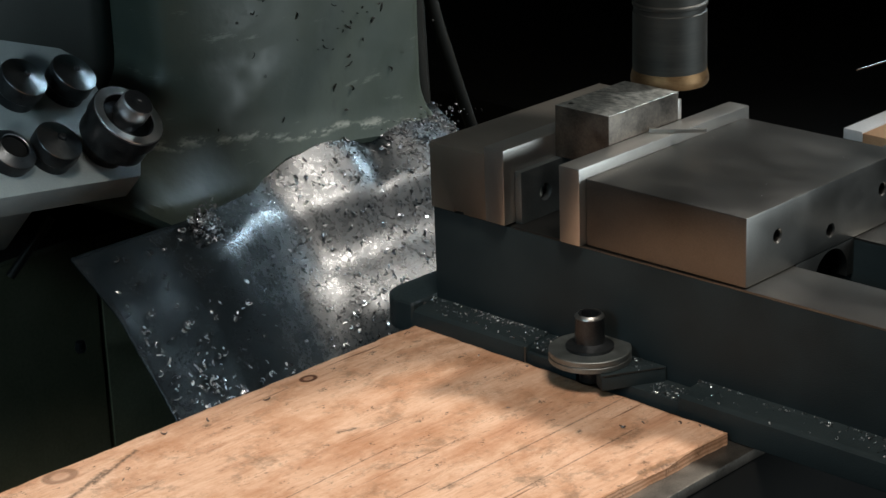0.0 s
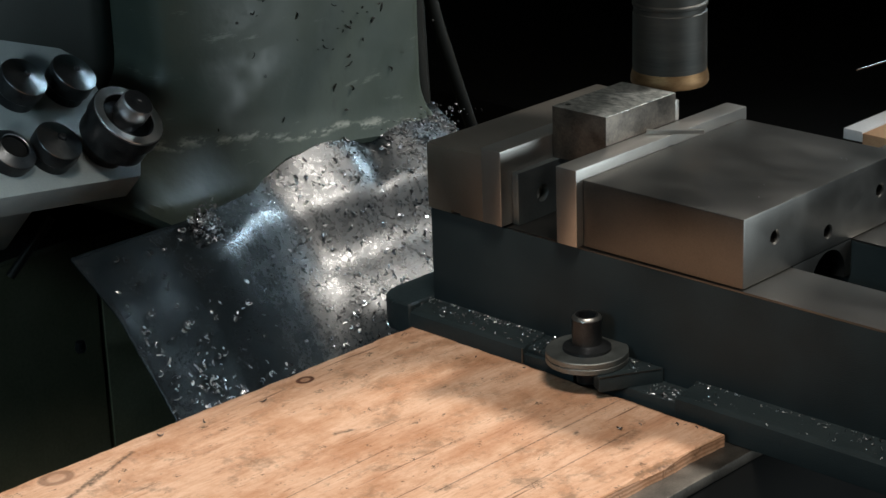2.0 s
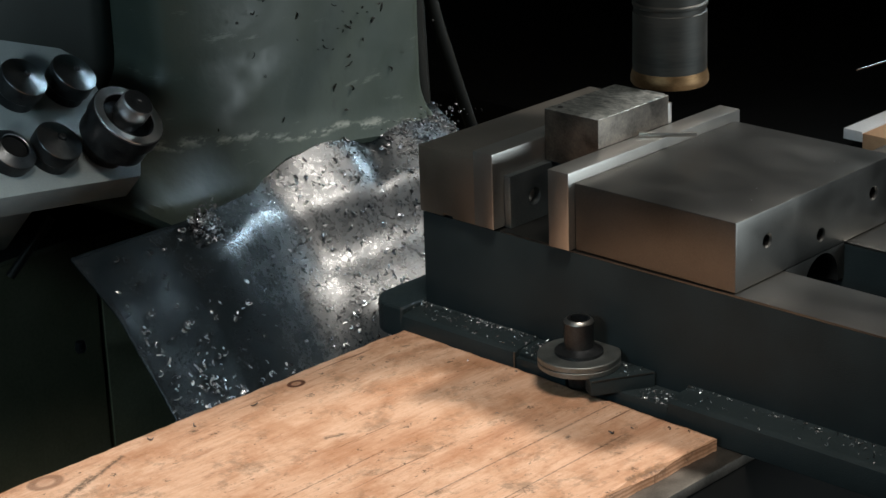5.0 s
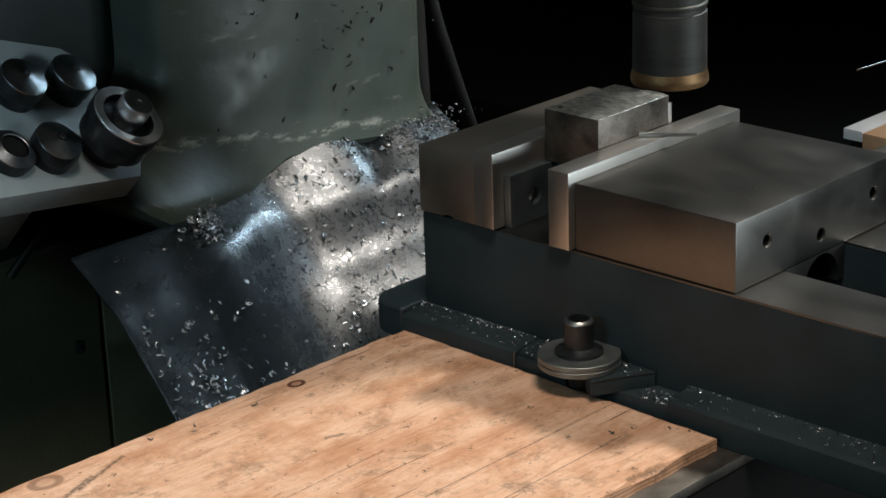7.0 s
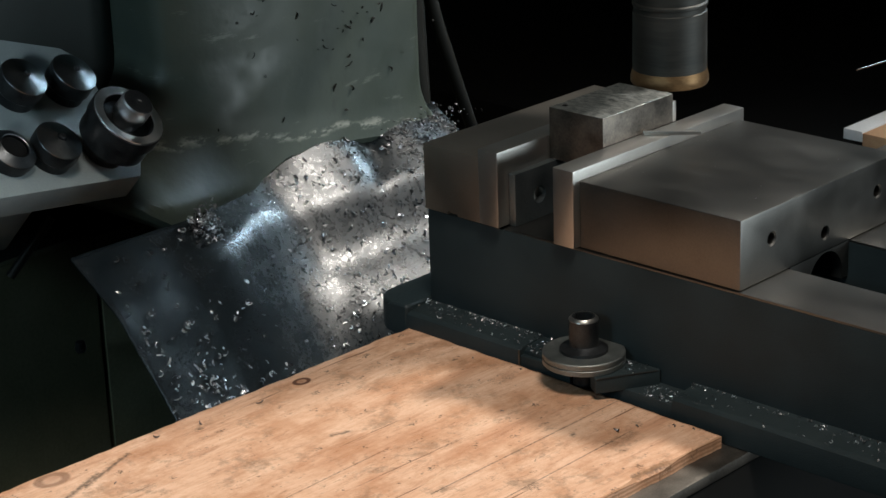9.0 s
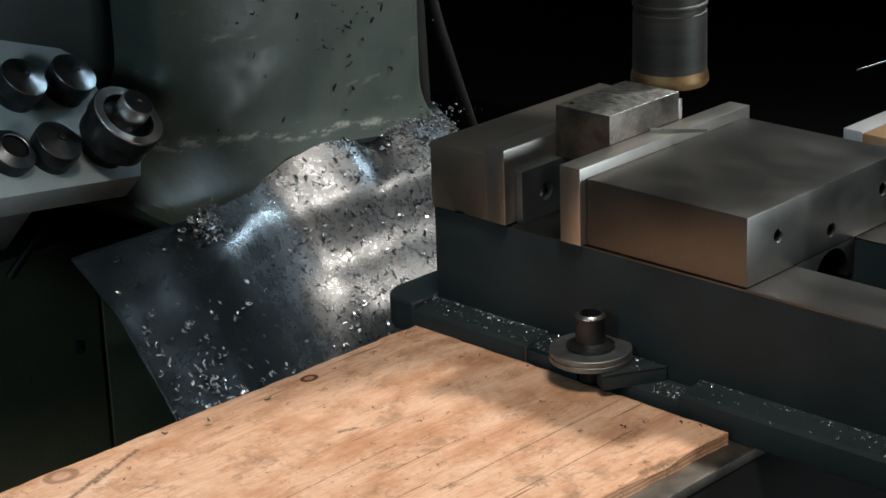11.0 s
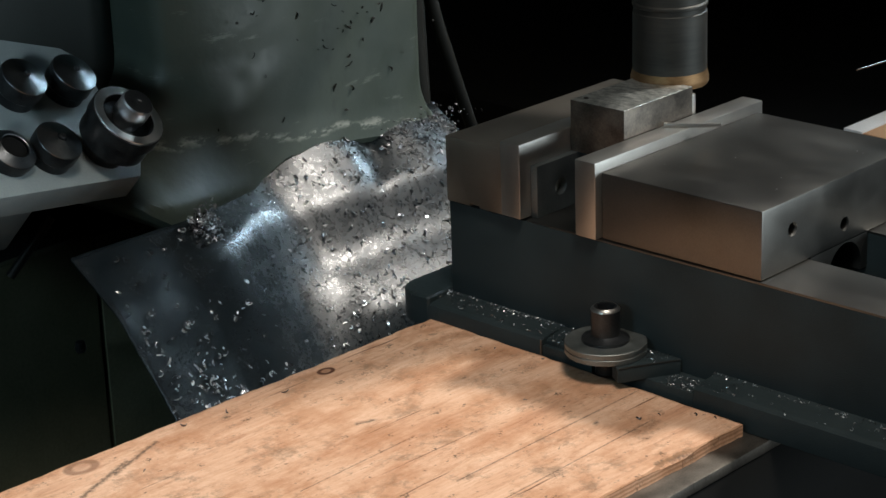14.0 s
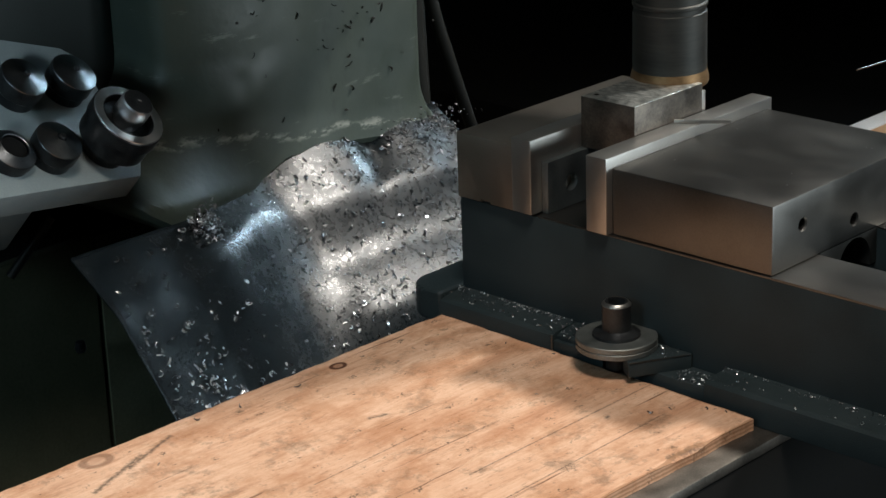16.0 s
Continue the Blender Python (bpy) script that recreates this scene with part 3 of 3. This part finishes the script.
    grid = [[bm.verts.new(cover_point(-0.106 + 0.36 * i / ny, j / ns - 0.12 * (1 - j / ns) * min(max((0.36 * i / ny - 0.11) / 0.03, 0), 1))) for j in range(ns + 1)] for i in range(ny + 1)]
    for i in range(ny):
        for j in range(ns):
            bm.faces.new((grid[i][j], grid[i + 1][j], grid[i + 1][j + 1], grid[i][j + 1]))
    at = (-0.13, 0.1, -0.18)
    t = thing("way_cover", at, "dark glossy creased sheet way cover strewn with metal chips", "cover")
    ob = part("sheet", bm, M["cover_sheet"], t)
    ob.data.set_sharp_from_angle(angle=radians(80))
    mod = ob.modifiers.new("thick", "SOLIDIFY")
    mod.thickness, mod.offset = 0.0016, -1
    edge = [cover_point(-0.106, q / 20) - Vector((0, 0, 0.0008)) for q in range(21)]
    part("hem", tube(edge, 0.0013, 8, 3), M["cover_sheet"], t, "rounded hem along the free edge")


cover()

# ---- chips ----
def chips(name, spots, material, label, rng, size=1.0):
    """Curled shavings as one heap of small curved ribbons; spots are (place, normal)."""
    verts, faces = [], []
    for place, normal in spots:
        r = rng.uniform(0.0007, 0.0021) * size
        w = rng.uniform(0.0003, 0.0009) * size
        arc = rng.uniform(1.2, 4.2)
        if rng.random() < 0.35:
            r, arc = r * 2.2, arc * 0.35
        th = 0.00016 * size
        n = 6
        m = Matrix.Translation(place) @ Vector(normal).to_track_quat("Z", "Y").to_matrix().to_4x4() @ Matrix.Rotation(rng.uniform(0, 6.28), 4, "Z") @ Matrix.Rotation(rng.uniform(-0.9, 0.9) + (1.57 if rng.random() < 0.4 else 0), 4, "X") @ Matrix.Rotation(rng.uniform(-0.4, 0.4), 4, "Y")
        lift = rng.uniform(-w, w) * 2
        b = len(verts)
        for k in range(n + 1):
            a = arc * (k / n - 0.5)
            taper = 1 - 0.5 * abs(2 * k / n - 1)
            for rr, ww in ((r - th, -w), (r + th, -w), (r + th, w), (r - th, w)):
                verts.append(m @ Vector((rr * math.sin(a), rr * math.cos(a) - r, ww * taper + lift * (k / n - 0.5) + w)))
        for k in range(n):
            for j in range(4):
                faces.append((b + 4 * k + j, b + 4 * k + (j + 1) % 4, b + 4 * k + 4 + (j + 1) % 4, b + 4 * k + 4 + j))
        faces.append((b, b + 1, b + 2, b + 3))
        e = b + 4 * n
        faces.append((e + 3, e + 2, e + 1, e))
    at = sum((Vector(p) for p, _ in spots), Vector()) / len(spots)
    me = bpy.data.meshes.new(name)
    me.from_pydata([v - at for v in verts], [], faces)
    me.materials.append(material)
    ob = new(name, me)
    ob.location = at
    ob["base"] = tuple(at)
    return tagged(ob, label, "metal chips", kind="stuff")


def on_cover(y, s):
    p = cover_point(y, s)
    n = (cover_point(y + 0.004, s) - p).cross(cover_point(y, s + 0.02) - p).normalized()
    return (p + (n if n.z > 0 else -n) * 0.0006, n if n.z > 0 else -n)


rng = random.Random(5)
lower = [on_cover(rng.uniform(-0.100, 0.000), rng.uniform(0.22, 0.66)) for _ in range(120)]
lower += [on_cover(rng.gauss(-0.066, 0.018), rng.gauss(0.47, 0.06)) for _ in range(70)]
lower += [on_cover(rng.uniform(0.05, 0.22), rng.uniform(0.08, 0.62)) for _ in range(70)]
lower += [on_cover(rng.gauss(0.09, 0.022), rng.gauss(0.43, 0.05)) for _ in range(50)]
chips("bright_chips", lower, M["chip_steel"], "bright curled steel chips strewn over the way cover", rng, 1.28)
dark = [on_cover(rng.uniform(0.045, 0.25), rng.uniform(0.02, 0.64)) for _ in range(330)]
dark += [on_cover(rng.uniform(-0.10, 0.04), rng.uniform(0.05, 0.70)) for _ in range(45)]
chips("dark_chips", dark, M["chip_blue"], "dark curled steel chips strewn over the way cover", rng, 1.25)
for count, mat, lab in ((60, "chip_steel", "small heap of bright chips against the column foot"), (80, "chip_blue", "dark chips in the small heap against the column foot")):
    heap = []
    for _ in range(count):
        p, n = on_cover(rng.gauss(-0.010, 0.008), 0.03 + abs(rng.gauss(0.03, 0.035)))
        heap.append((p + Vector((0, 0, abs(rng.gauss(0, 0.006)))), (rng.uniform(-1, 1), rng.uniform(-1, 1), 1)))
    chips("chip_heap", heap, M[mat], lab, rng, 1.3)
heap = []
for _ in range(150):
    heap.append((Vector((-0.318 + rng.gauss(0, 0.010), rng.gauss(0.226, 0.020), -0.046 + abs(rng.gauss(0, 0.004)))), (rng.uniform(-1, 1), rng.uniform(-1, 1), 1)))
chips("chip_heap", heap, M["chip_blue"], "heap of dark chips behind the vise at the column foot", rng, 0.9)
stuck = [(Vector((-0.3295, rng.gauss(0.155, 0.042), rng.uniform(-0.02, 0.10))), (1, 0, 0.1)) for _ in range(60)]
chips("stuck_chips", stuck, M["hose_rubber"], "a few dark chips stuck to the oily column", rng, 1.15)

# ---- the table ----
TOP = -0.0745


def table():
    t = thing("mill_table", (0.028, 0.1, TOP - 0.07), "grey worn cast-iron milling table with a bright edge", "table")
    slots = [box(x - 0.008, x + 0.008, -0.85, 0.95, TOP - 0.0052, TOP + 0.01, 0) for x in (-0.045, 0.028, 0.10)]
    part("top", carve(box(-0.085, 0.141, -0.60, 0.80, TOP - 0.006, TOP, 0.0008), *slots), M["table_iron"], t)
    # near-black colour puts in the shade below the vise's overhang
    part("edge", box(-0.0845, 0.1405, -0.5995, 0.7995, TOP - 0.045, TOP - 0.0062, 0.002), M["unlit_iron"], t, "table edge coloured near black for the shade under the vise")
    part("apron", box(-0.070, 0.110, -0.58, 0.78, TOP - 0.11, TOP - 0.0455, 0.003), M["unlit_iron"], t)
    return t


TABLE = table()


def saddle():
    t = thing("knee", (0.03, 0.12, FLOOR), "dark cast-iron knee and saddle under the milling table", "machine")
    part("saddle", box(-0.12, 0.16, -0.14, 0.38, -0.30, TOP - 0.111, 0.006), M["unlit_iron"], t)
    part("knee_body", box(-0.40, 0.10, -0.05, 0.30, -0.75, -0.301, 0.01), M["unlit_iron"], t)
    part("base", box(-0.60, 0.40, -0.30, 0.50, FLOOR, -0.74, 0.01), M["unlit_iron"], t)


saddle()

# ---- the vise ----
def vise():
    t = thing("machine_vise", (0.02, 0.0762, TOP), "precision milling vise with ground steel jaws and a dark blue-grey body", "vise")
    Y0, Y1 = 0.0039, 0.1485
    body = carve(box(-0.0975, 0.335, Y0, Y1, TOP, -0.0012, 0.0008), box(-0.036, 0.36, 0.048, 0.104, -0.052, 0.02, 0))
    base = part("base", body, M["vise_paint"], t)
    for ya, yb in ((Y0 + 0.0002, 0.0478), (0.1042, Y1 - 0.0002)):
        part("rail", box(-0.0386, 0.3348, ya, yb, -0.0012, 0.0, 0.00015), M["ground_steel"], t, "ground steel slide rail")
    # base flange, near and far side, with a gap for the clamp bolt
    prof = [(0.0, -0.0560), (-0.0030, -0.0574), (-0.0120, -0.0580), (-0.0165, -0.0584), (-0.0190, -0.0600), (-0.0205, TOP + 0.0002), (0.0, TOP + 0.0002)]

    def flange(a, b, flip, name):
        pts = [(Y0 + p if not flip else Y1 - p, q) for p, q in prof]
        m = Matrix(((0, 0, 1, a), (1, 0, 0, 0), (0, 1, 0, 0), (0, 0, 0, 1)))
        return part(name, prism(pts, m, b - a, 0.0012, 2), M["vise_paint"], t)
    for flip in (False, True):
        flange(-0.100, -0.012, flip, "flange")
        flange(0.092, 0.335, flip, "flange")
    # chipped corner; the steel strip also puts in its edge highlight
    part("worn_edge_glint", tube([(-0.0122, -0.0158, -0.0592), (-0.0118, -0.0163, -0.0640), (-0.0116, -0.0166, -0.0680)], 0.0005, 6, 4), M["ground_steel"], base, "corner rubbed bare of paint, strip added for its edge highlight")
    # rounded end of the base
    out = []
    for cx, cy, a0 in ((-0.110, 0.001, 180), (-0.110, 0.1514, 90)):
        for k in range(7):
            a = radians(a0 + 15 * k)
            out.append((cx + 0.017 * math.cos(a), cy + 0.017 * math.sin(a)))
    low = out[:7]
    high = out[7:]
    plan = [(-0.0980, 0.1684), *high, *low, (-0.0980, -0.0160)]
    end = prism(plan, Matrix.Translation((0, 0, TOP + 0.0002)), 0.0195, 0.0028, 3)
    part("end_flange", end, M["vise_paint"], t)
    # recess floor with the bolt slot, and the pad beside it
    floor_plan = box(-0.012, 0.092, -0.0150, Y0, TOP + 0.0002, -0.0625, 0.0006)
    part("recess", carve(floor_plan, box(0.0235, 0.0415, -0.03, -0.002, -0.09, -0.05, 0)), M["vise_paint"], t)
    pad = prism([(0.0440, 0.0035), (0.0450, -0.0240), (0.0530, -0.0290), (0.0710, 0.0020), (0.0700, 0.0035)], Matrix.Translation((0, 0, -0.0630)), 0.0084, 0.0007, 2)
    pad_ob = part("clamp_pad", pad, M["vise_paint"], t)
    # chipped pad edge, the strip doubling as the lit bevel's bright line
    part("worn_edge_glint", tube([(0.0534, -0.0285, -0.0547), (0.0620, -0.0134, -0.0547), (0.0705, 0.0012, -0.0547)], 0.00045, 6, 4), M["ground_steel"], pad_ob, "edge rubbed bare of paint, strip added for its lit bevel")
    ledge = [(Y0, -0.0570), (-0.0105, -0.0592), (-0.0120, -0.0605), (-0.0128, TOP + 0.0004), (Y0, TOP + 0.0004)]
    pad = prism(ledge, Matrix(((0, 0, 1, -0.0118), (1, 0, 0, 0), (0, 1, 0, 0), (0, 0, 0, 1))), 0.034, 0.0008, 2)
    part("clamp_ledge", pad, M["vise_paint"], t)
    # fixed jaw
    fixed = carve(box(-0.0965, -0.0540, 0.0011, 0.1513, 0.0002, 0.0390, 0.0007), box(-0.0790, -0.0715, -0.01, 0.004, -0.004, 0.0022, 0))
    part("fixed_jaw", fixed, M["brownish_steel"], t)
    plates = (("jaw_plate", -0.0540, -0.0394), ("jaw_plate", 0.0, 0.0146))
    for name, a, b in plates:
        part(name, box(a + 0.0001, b - 0.0001, 0.0, 0.1524, 0.0006, 0.0440, 0.0009), M["jaw_steel"], t)
    # moving jaw with three screw holes in its end
    jaw = box(0.0147, 0.1195, 0.0048, 0.1476, 0.0004, 0.0380, 0.0011)
    holes = [lathe([(0, -0.018), (0.0032, -0.018), (0.0032, 0.0), (0.0046, 0.0014), (0.0046, 0.004), (0, 0.004)], turned_to((1, 0, 0), (0.1187, y, z)), 24) for y, z in ((0.0317, 0.0213), (0.0800, 0.0108), (0.1292, 0.0208))]
    jaw = carve(jaw, *holes)
    part("moving_jaw", jaw, M["ground_steel"], t)
    key = carve(box(0.0160, 0.1192, 0.0490, 0.1030, -0.020, 0.0003, 0), lathe([(0, -0.2), (0.0155, -0.2), (0.0155, 0.2), (0, 0.2)], turned_to((1, 0, 0), (0.07, 0.082, -0.016)), 40))
    part("nut_block", key, M["ground_steel"], t)
    part("screw", lathe([(0, -0.02), (0.0085, -0.02), (0.0085, 0.36), (0, 0.36)], turned_to((1, 0, 0), (-0.01, 0.0762, -0.034)), 32), M["black_steel"], t)
    return t


VISE = vise()


def clamp():
    c = Matrix.Translation((0.0325, -0.0140, 0))
    w = []
    for z0, r in ((-0.0545, 0.0222), (-0.0512, 0.0222)):
        wt = thing("washer", (0.0325, -0.0140, z0), "thick round grey steel washer under the clamp bolt", "washer", "washers")
        part("ring", lathe([(0.0085, z0), (r - 0.0004, z0), (r, z0 + 0.0004), (r, z0 + 0.0028), (r - 0.0005, z0 + 0.0032), (0.0085, z0 + 0.0032), (0.0085, z0)], c, capped=False), M["washer_steel"], wt)
        w.append(wt)
    b = thing("clamp_bolt", (0.0325, -0.0140, -0.074), "black socket-head bolt clamping the vise to the table", "bolt")
    z = -0.0479
    skt = lathe([(0, 0.004), (0.0055, 0.004), (0.0055, 0.03), (0, 0.03)], c @ Matrix.Translation((0, 0, z + 0.006)), 6)
    head_ = carve(lathe([(0, z), (0.0130, z), (0.0130, z + 0.0016), (0.0095, z + 0.0026), (0.0080, z + 0.0036), (0.0079, z + 0.0178), (0.0066, z + 0.0192), (0, z + 0.0192)], c), skt)
    head_ob = part("head", head_, M["black_steel"], b)
    # bright ring put on for the highlight along the head's chamfer
    part("rim", lathe([(0.0062, z + 0.0194), (0.0067, z + 0.0194), (0.0079, z + 0.0182), (0.0081, z + 0.0176)], c, 32, False), M["jaw_steel"], head_ob, "bright ring added for the socket rim's highlight")
    part("shaft", lathe([(0, -0.0668), (0.0058, -0.0668), (0.0058, z), (0, z)], c), M["black_steel"], b)
    return [*w, b]


CLAMP = clamp()


def workpiece():
    t = thing("steel_block", (-0.0197, 0.073, 0.0306), "rough steel block with a milled shiny top held in the vise", "workpiece")
    bm = box(-0.0390, -0.0004, 0.0432, 0.1050, 0.0306, 0.0602, 0.0004)
    part("block", bm, M["mill_scale"], t, "dark mottled scale on the block's sides")
    part("milled_top", box(-0.0388, -0.0006, 0.0434, 0.1048, 0.0601, 0.0604, 0.0001, 1), M["milled_face"], t, "bright freshly milled top face")
    # raised dark disc stands in for the shade in a small drilled pit
    part("pit_shade", lathe([(0, 0.0604), (0.0016, 0.0604), (0.0013, 0.0606), (0, 0.0605)], Matrix.Translation((-0.0335, 0.0505, 0)), 16), M["unlit_iron"], t, "dark disc for the shade in a small drill mark")
    part("burr", box(-0.0040, -0.0008, 0.1052, 0.1085, 0.040, 0.0555, 0.0004), M["jaw_steel"], t, "thin bright strip at the block's end")
    return t


WORK = workpiece()


def parallels():
    hole = [lathe([(0, -0.02), (0.0050, -0.02), (0.0050, 0.02), (0, 0.02)], turned_to((1, 0, 0), (-0.037, y, 0.0141)), 28) for y in (0.0290, 0.0762, 0.1175)]
    a = solid("parallel_bar", carve(box(-0.0392, -0.0345, 0.0087, 0.1490, 0.0002, 0.0304, 0.0004), *hole), M["oiled_steel"], "thin ground steel parallel bar with drilled holes under the block", "parallel", group="parallels", at=(-0.037, 0.08, 0.0))
    b = solid("parallel_bar", box(-0.0050, -0.0004, 0.0130, 0.1490, 0.0002, 0.0304, 0.0004), M["oiled_steel"], "thin ground steel parallel bar under the block", "parallel", group="parallels", at=(-0.003, 0.08, 0.0))
    return [a, b]


BARS = parallels()


def sliver():
    p, q = Vector((0.0020, 0.0755, 0.0441)), Vector((0.0275, 0.0945, 0.0441))
    way = (q - p).normalized()
    m = Matrix.Translation(p) @ Matrix.Rotation(math.atan2(way.y, way.x), 4, "Z")
    bm = box(0, (q - p).length, -0.0014, 0.0014, 0, 0.0022, 0.0003)
    bmesh.ops.transform(bm, matrix=m, verts=bm.verts)
    a = solid("steel_strip", bm, M["jaw_steel"], "small bright steel strip lying across the moving jaw", "steel strip", at=tuple(p))
    return a


STRIP = sliver()


def board():
    bx, by, z = -0.0970, -0.0153, -0.0675
    W, L, H = 0.2249, 0.62, 0.0068
    bm = bmesh.new()
    nx, ny = 90, 160
    noise.seed_set(3)

    def edge(a):
        return 0.0009 * noise.noise(Vector((a * 60, 0.3, 0))) + 0.0005 * noise.noise(Vector((a * 300, 5.3, 0)))
    top = []
    for i in range(nx + 1):
        row = []
        for j in range(ny + 1):
            u, v = i / nx, (j / ny) ** 1.6
            x = u * W + (edge(v * L) if i == 0 else edge(v * L + 7) if i == nx else 0)
            y = -v * L + (edge(u * W + 3) if j == 0 else 0)
            drop = 0.0
            # bruised and splintered rim
            d = min(x, W - x, -y) if j else 0.0
            if d < 0.0015:
                drop = 0.0004 + 0.0008 * max(0, noise.noise(Vector((x * 90, y * 90, 2.0))))
            gouge = math.exp(-((y + 0.054) / 0.012) ** 2) * max(0, 1 - (W - x) / 0.005)
            drop += 0.0030 * gouge * (0.7 + 0.6 * noise.noise(Vector((x * 400, y * 260, 4.0))))
            drop += 0.00012 * noise.noise(Vector((x * 150, y * 12, 0)))
            row.append(bm.verts.new((x, y, -drop)))
        top.append(row)
    for i in range(nx):
        for j in range(ny):
            bm.faces.new((top[i][j], top[i][j + 1], top[i + 1][j + 1], top[i + 1][j]))
    rim = [top[i][0] for i in range(nx + 1)] + [top[nx][j] for j in range(1, ny + 1)] + [top[i][ny] for i in range(nx - 1, -1, -1)] + [top[0][j] for j in range(ny - 1, 0, -1)]
    prev = rim
    for dz in (-0.0022, -0.0045, -H):
        ring = []
        for v0 in rim:
            inx = 0.0005 * noise.noise(Vector((v0.co.x * 200, v0.co.y * 200, dz * 900)))
            ring.append(bm.verts.new((v0.co.x - abs(inx) * (1 if v0.co.x > W / 2 else -1), v0.co.y - abs(inx), dz)))
        for k in range(len(rim)):
            bm.faces.new((prev[k], prev[(k + 1) % len(rim)], ring[(k + 1) % len(rim)], ring[k]))
        prev = ring
    bm.faces.new(prev)
    ob = solid("plywood_board", bm, M["plywood"], "worn orange plywood board with knots and stains on the mill table", "board", angle=40)
    ob.location = (bx, by, z)
    ob["base"] = (bx, by, z)
    ob.rotation_euler = (0, 0, -0.0224)
    return ob


BOARD = board()

# loose chips that ride on the vise base and the board
rng = random.Random(9)
ride = []
for _ in range(190):
    x = rng.uniform(-0.10, -0.01)
    k = rng.random() ** 2.6
    ride.append((Vector((x, 0.002 - 0.014 * k, -0.0566 - 0.0016 * k + 0.0003)), (0, -0.1, 1)))
for _ in range(90):
    y = rng.uniform(-0.013, 0.003)
    ride.append((Vector((rng.uniform(-0.010, 0.020), y, -0.0567 + (y - 0.0039) * 0.15)), (0, -0.15, 1)))
for _ in range(30):
    ride.append((Vector((rng.uniform(0.048, 0.064), rng.uniform(-0.012, 0.003), -0.0543)), (0, 0, 1)))
for _ in range(80):
    ride.append((Vector((rng.uniform(0.070, 0.092), rng.uniform(-0.015, 0.000), -0.0622)), (0, 0, 1)))
for _ in range(150):
    x = rng.uniform(0.093, 0.25)
    k = rng.random() ** 2.6
    ride.append((Vector((x, 0.002 - 0.016 * k, -0.0566 - 0.0018 * k + 0.0003)), (0, -0.1, 1)))
RIDE = [chips("flange_chips", ride[::2], M["chip_steel"], "fine bright chips along the vise base", rng, 0.46),
        chips("flange_chips", ride[1::2], M["chip_blue"], "fine dark chips along the vise base", rng, 0.45)]
B = Matrix.Translation((-0.0970, -0.0153, -0.0675)) @ Matrix.Rotation(-0.0224, 4, "Z")
loose = [(B @ Vector((u, v, 0.0004)), (0, 0, 1)) for u, v in ((0.182, -0.031), (0.1859, -0.0189), (0.0358, -0.2369), (0.0593, -0.0093), (0.0168, -0.1269), (0.0093, -0.1905), (0.013, -0.165), (0.20, -0.006), (0.09, -0.004), (0.21, -0.003), (0.12, -0.05))]
RIDE.append(chips("board_chips", loose, M["chip_blue"], "a few loose curled chips on the board", rng, 0.9))
tops = [(Vector((rng.uniform(0.018, 0.115), rng.uniform(0.01, 0.146), 0.0384)), (0, 0, 1)) for _ in range(9)]
RIDE.append(chips("jaw_chips", tops, M["chip_steel"], "tiny chips on the moving jaw", rng, 0.2))

# ---- behind, in the dark ----
def far_bench():
    t = thing("bench_box", (-0.30, 1.0, -0.40), "wooden bench box with a white-painted edge in the dark", "box")
    part("white_edge", box(-0.366, -0.345, 0.838, 1.30, -0.215, -0.2045, 0.001), M["white_board"], t, "white-painted edge board")
    part("wood_top", box(-0.3448, -0.10, 0.838, 1.30, -0.222, -0.206, 0.001), M["plain_wood"], t)
    part("body", box(-0.364, -0.11, 0.83, 1.29, -0.40, -0.2225, 0.001), M["unlit_iron"], t)


far_bench()


def far_lathe():
    t = thing("dark_machine", (-0.9, 1.3, FLOOR), "unlit dark iron machine, a bright strip for its edge highlight", "machine")
    part("body", box(-1.6, -0.36, 0.95, 1.7, FLOOR, -0.30, 0.02), M["unlit_iron"], t)
    # bright tube laid where a thin edge highlight shows in the dark
    part("rail", tube([(-0.350, 0.8314, -0.1436), (-0.350, 0.8825, -0.1460), (-0.350, 1.0, -0.1500)], 0.0009), M["bright_steel"], t, "bright strip laid on for an edge highlight")


far_lathe()


def crank():
    t = thing("crank_handle", (-0.36, -0.09, -0.10), "dim steel crank handle on the shaded side of the machine", "handle")
    part("rod", tube([(-0.354, -0.078, -0.040), (-0.3587, -0.0897, -0.055), (-0.366, -0.105, -0.075)], 0.003), M["tool_steel"], t)
    part("knob", lathe([(0, -0.004), (0.003, -0.0035), (0.004, 0), (0.003, 0.004), (0, 0.0045)], Matrix.Translation((-0.405, -0.029, -0.158))), M["black_steel"], t)


crank()


# ---- what moves ----
def motions():
    # travel of the table along y
    travel = [(0, 0.0), (0.5, 0.0021), (1.0, 0.0060), (1.5, 0.0038), (2.0, -0.0024), (2.5, -0.0081), (2.8, -0.0089), (3.2, -0.0090), (4.0, -0.0090), (6.5, -0.0089), (8.0, -0.0089), (8.5, -0.0075), (9.0, -0.0050),
              (10.2, -0.0014), (11.5, 0.0023), (12.0, 0.0044), (12.5, 0.0066), (13.0, 0.0089), (13.5, 0.0111), (14.0, 0.0132), (14.5, 0.0157), (15.0, 0.0181), (15.5, 0.0203), (16.0, 0.0224)]
    for ob in (TABLE, VISE, WORK, STRIP, BOARD, *CLAMP, *BARS, *RIDE):
        at, turn = Vector(ob["base"]), ob.rotation_euler.to_matrix().to_4x4()
        walk(ob, [(t, Matrix.Translation(at + Vector((0, d, 0))) @ turn) for t, d in travel])
    at = Vector(CUTTER["base"])
    walk(CUTTER, [(k * 0.1, Matrix.Translation(at) @ Matrix.Rotation(radians(-70 * k), 4, "Z")) for k in range(161)])


motions()
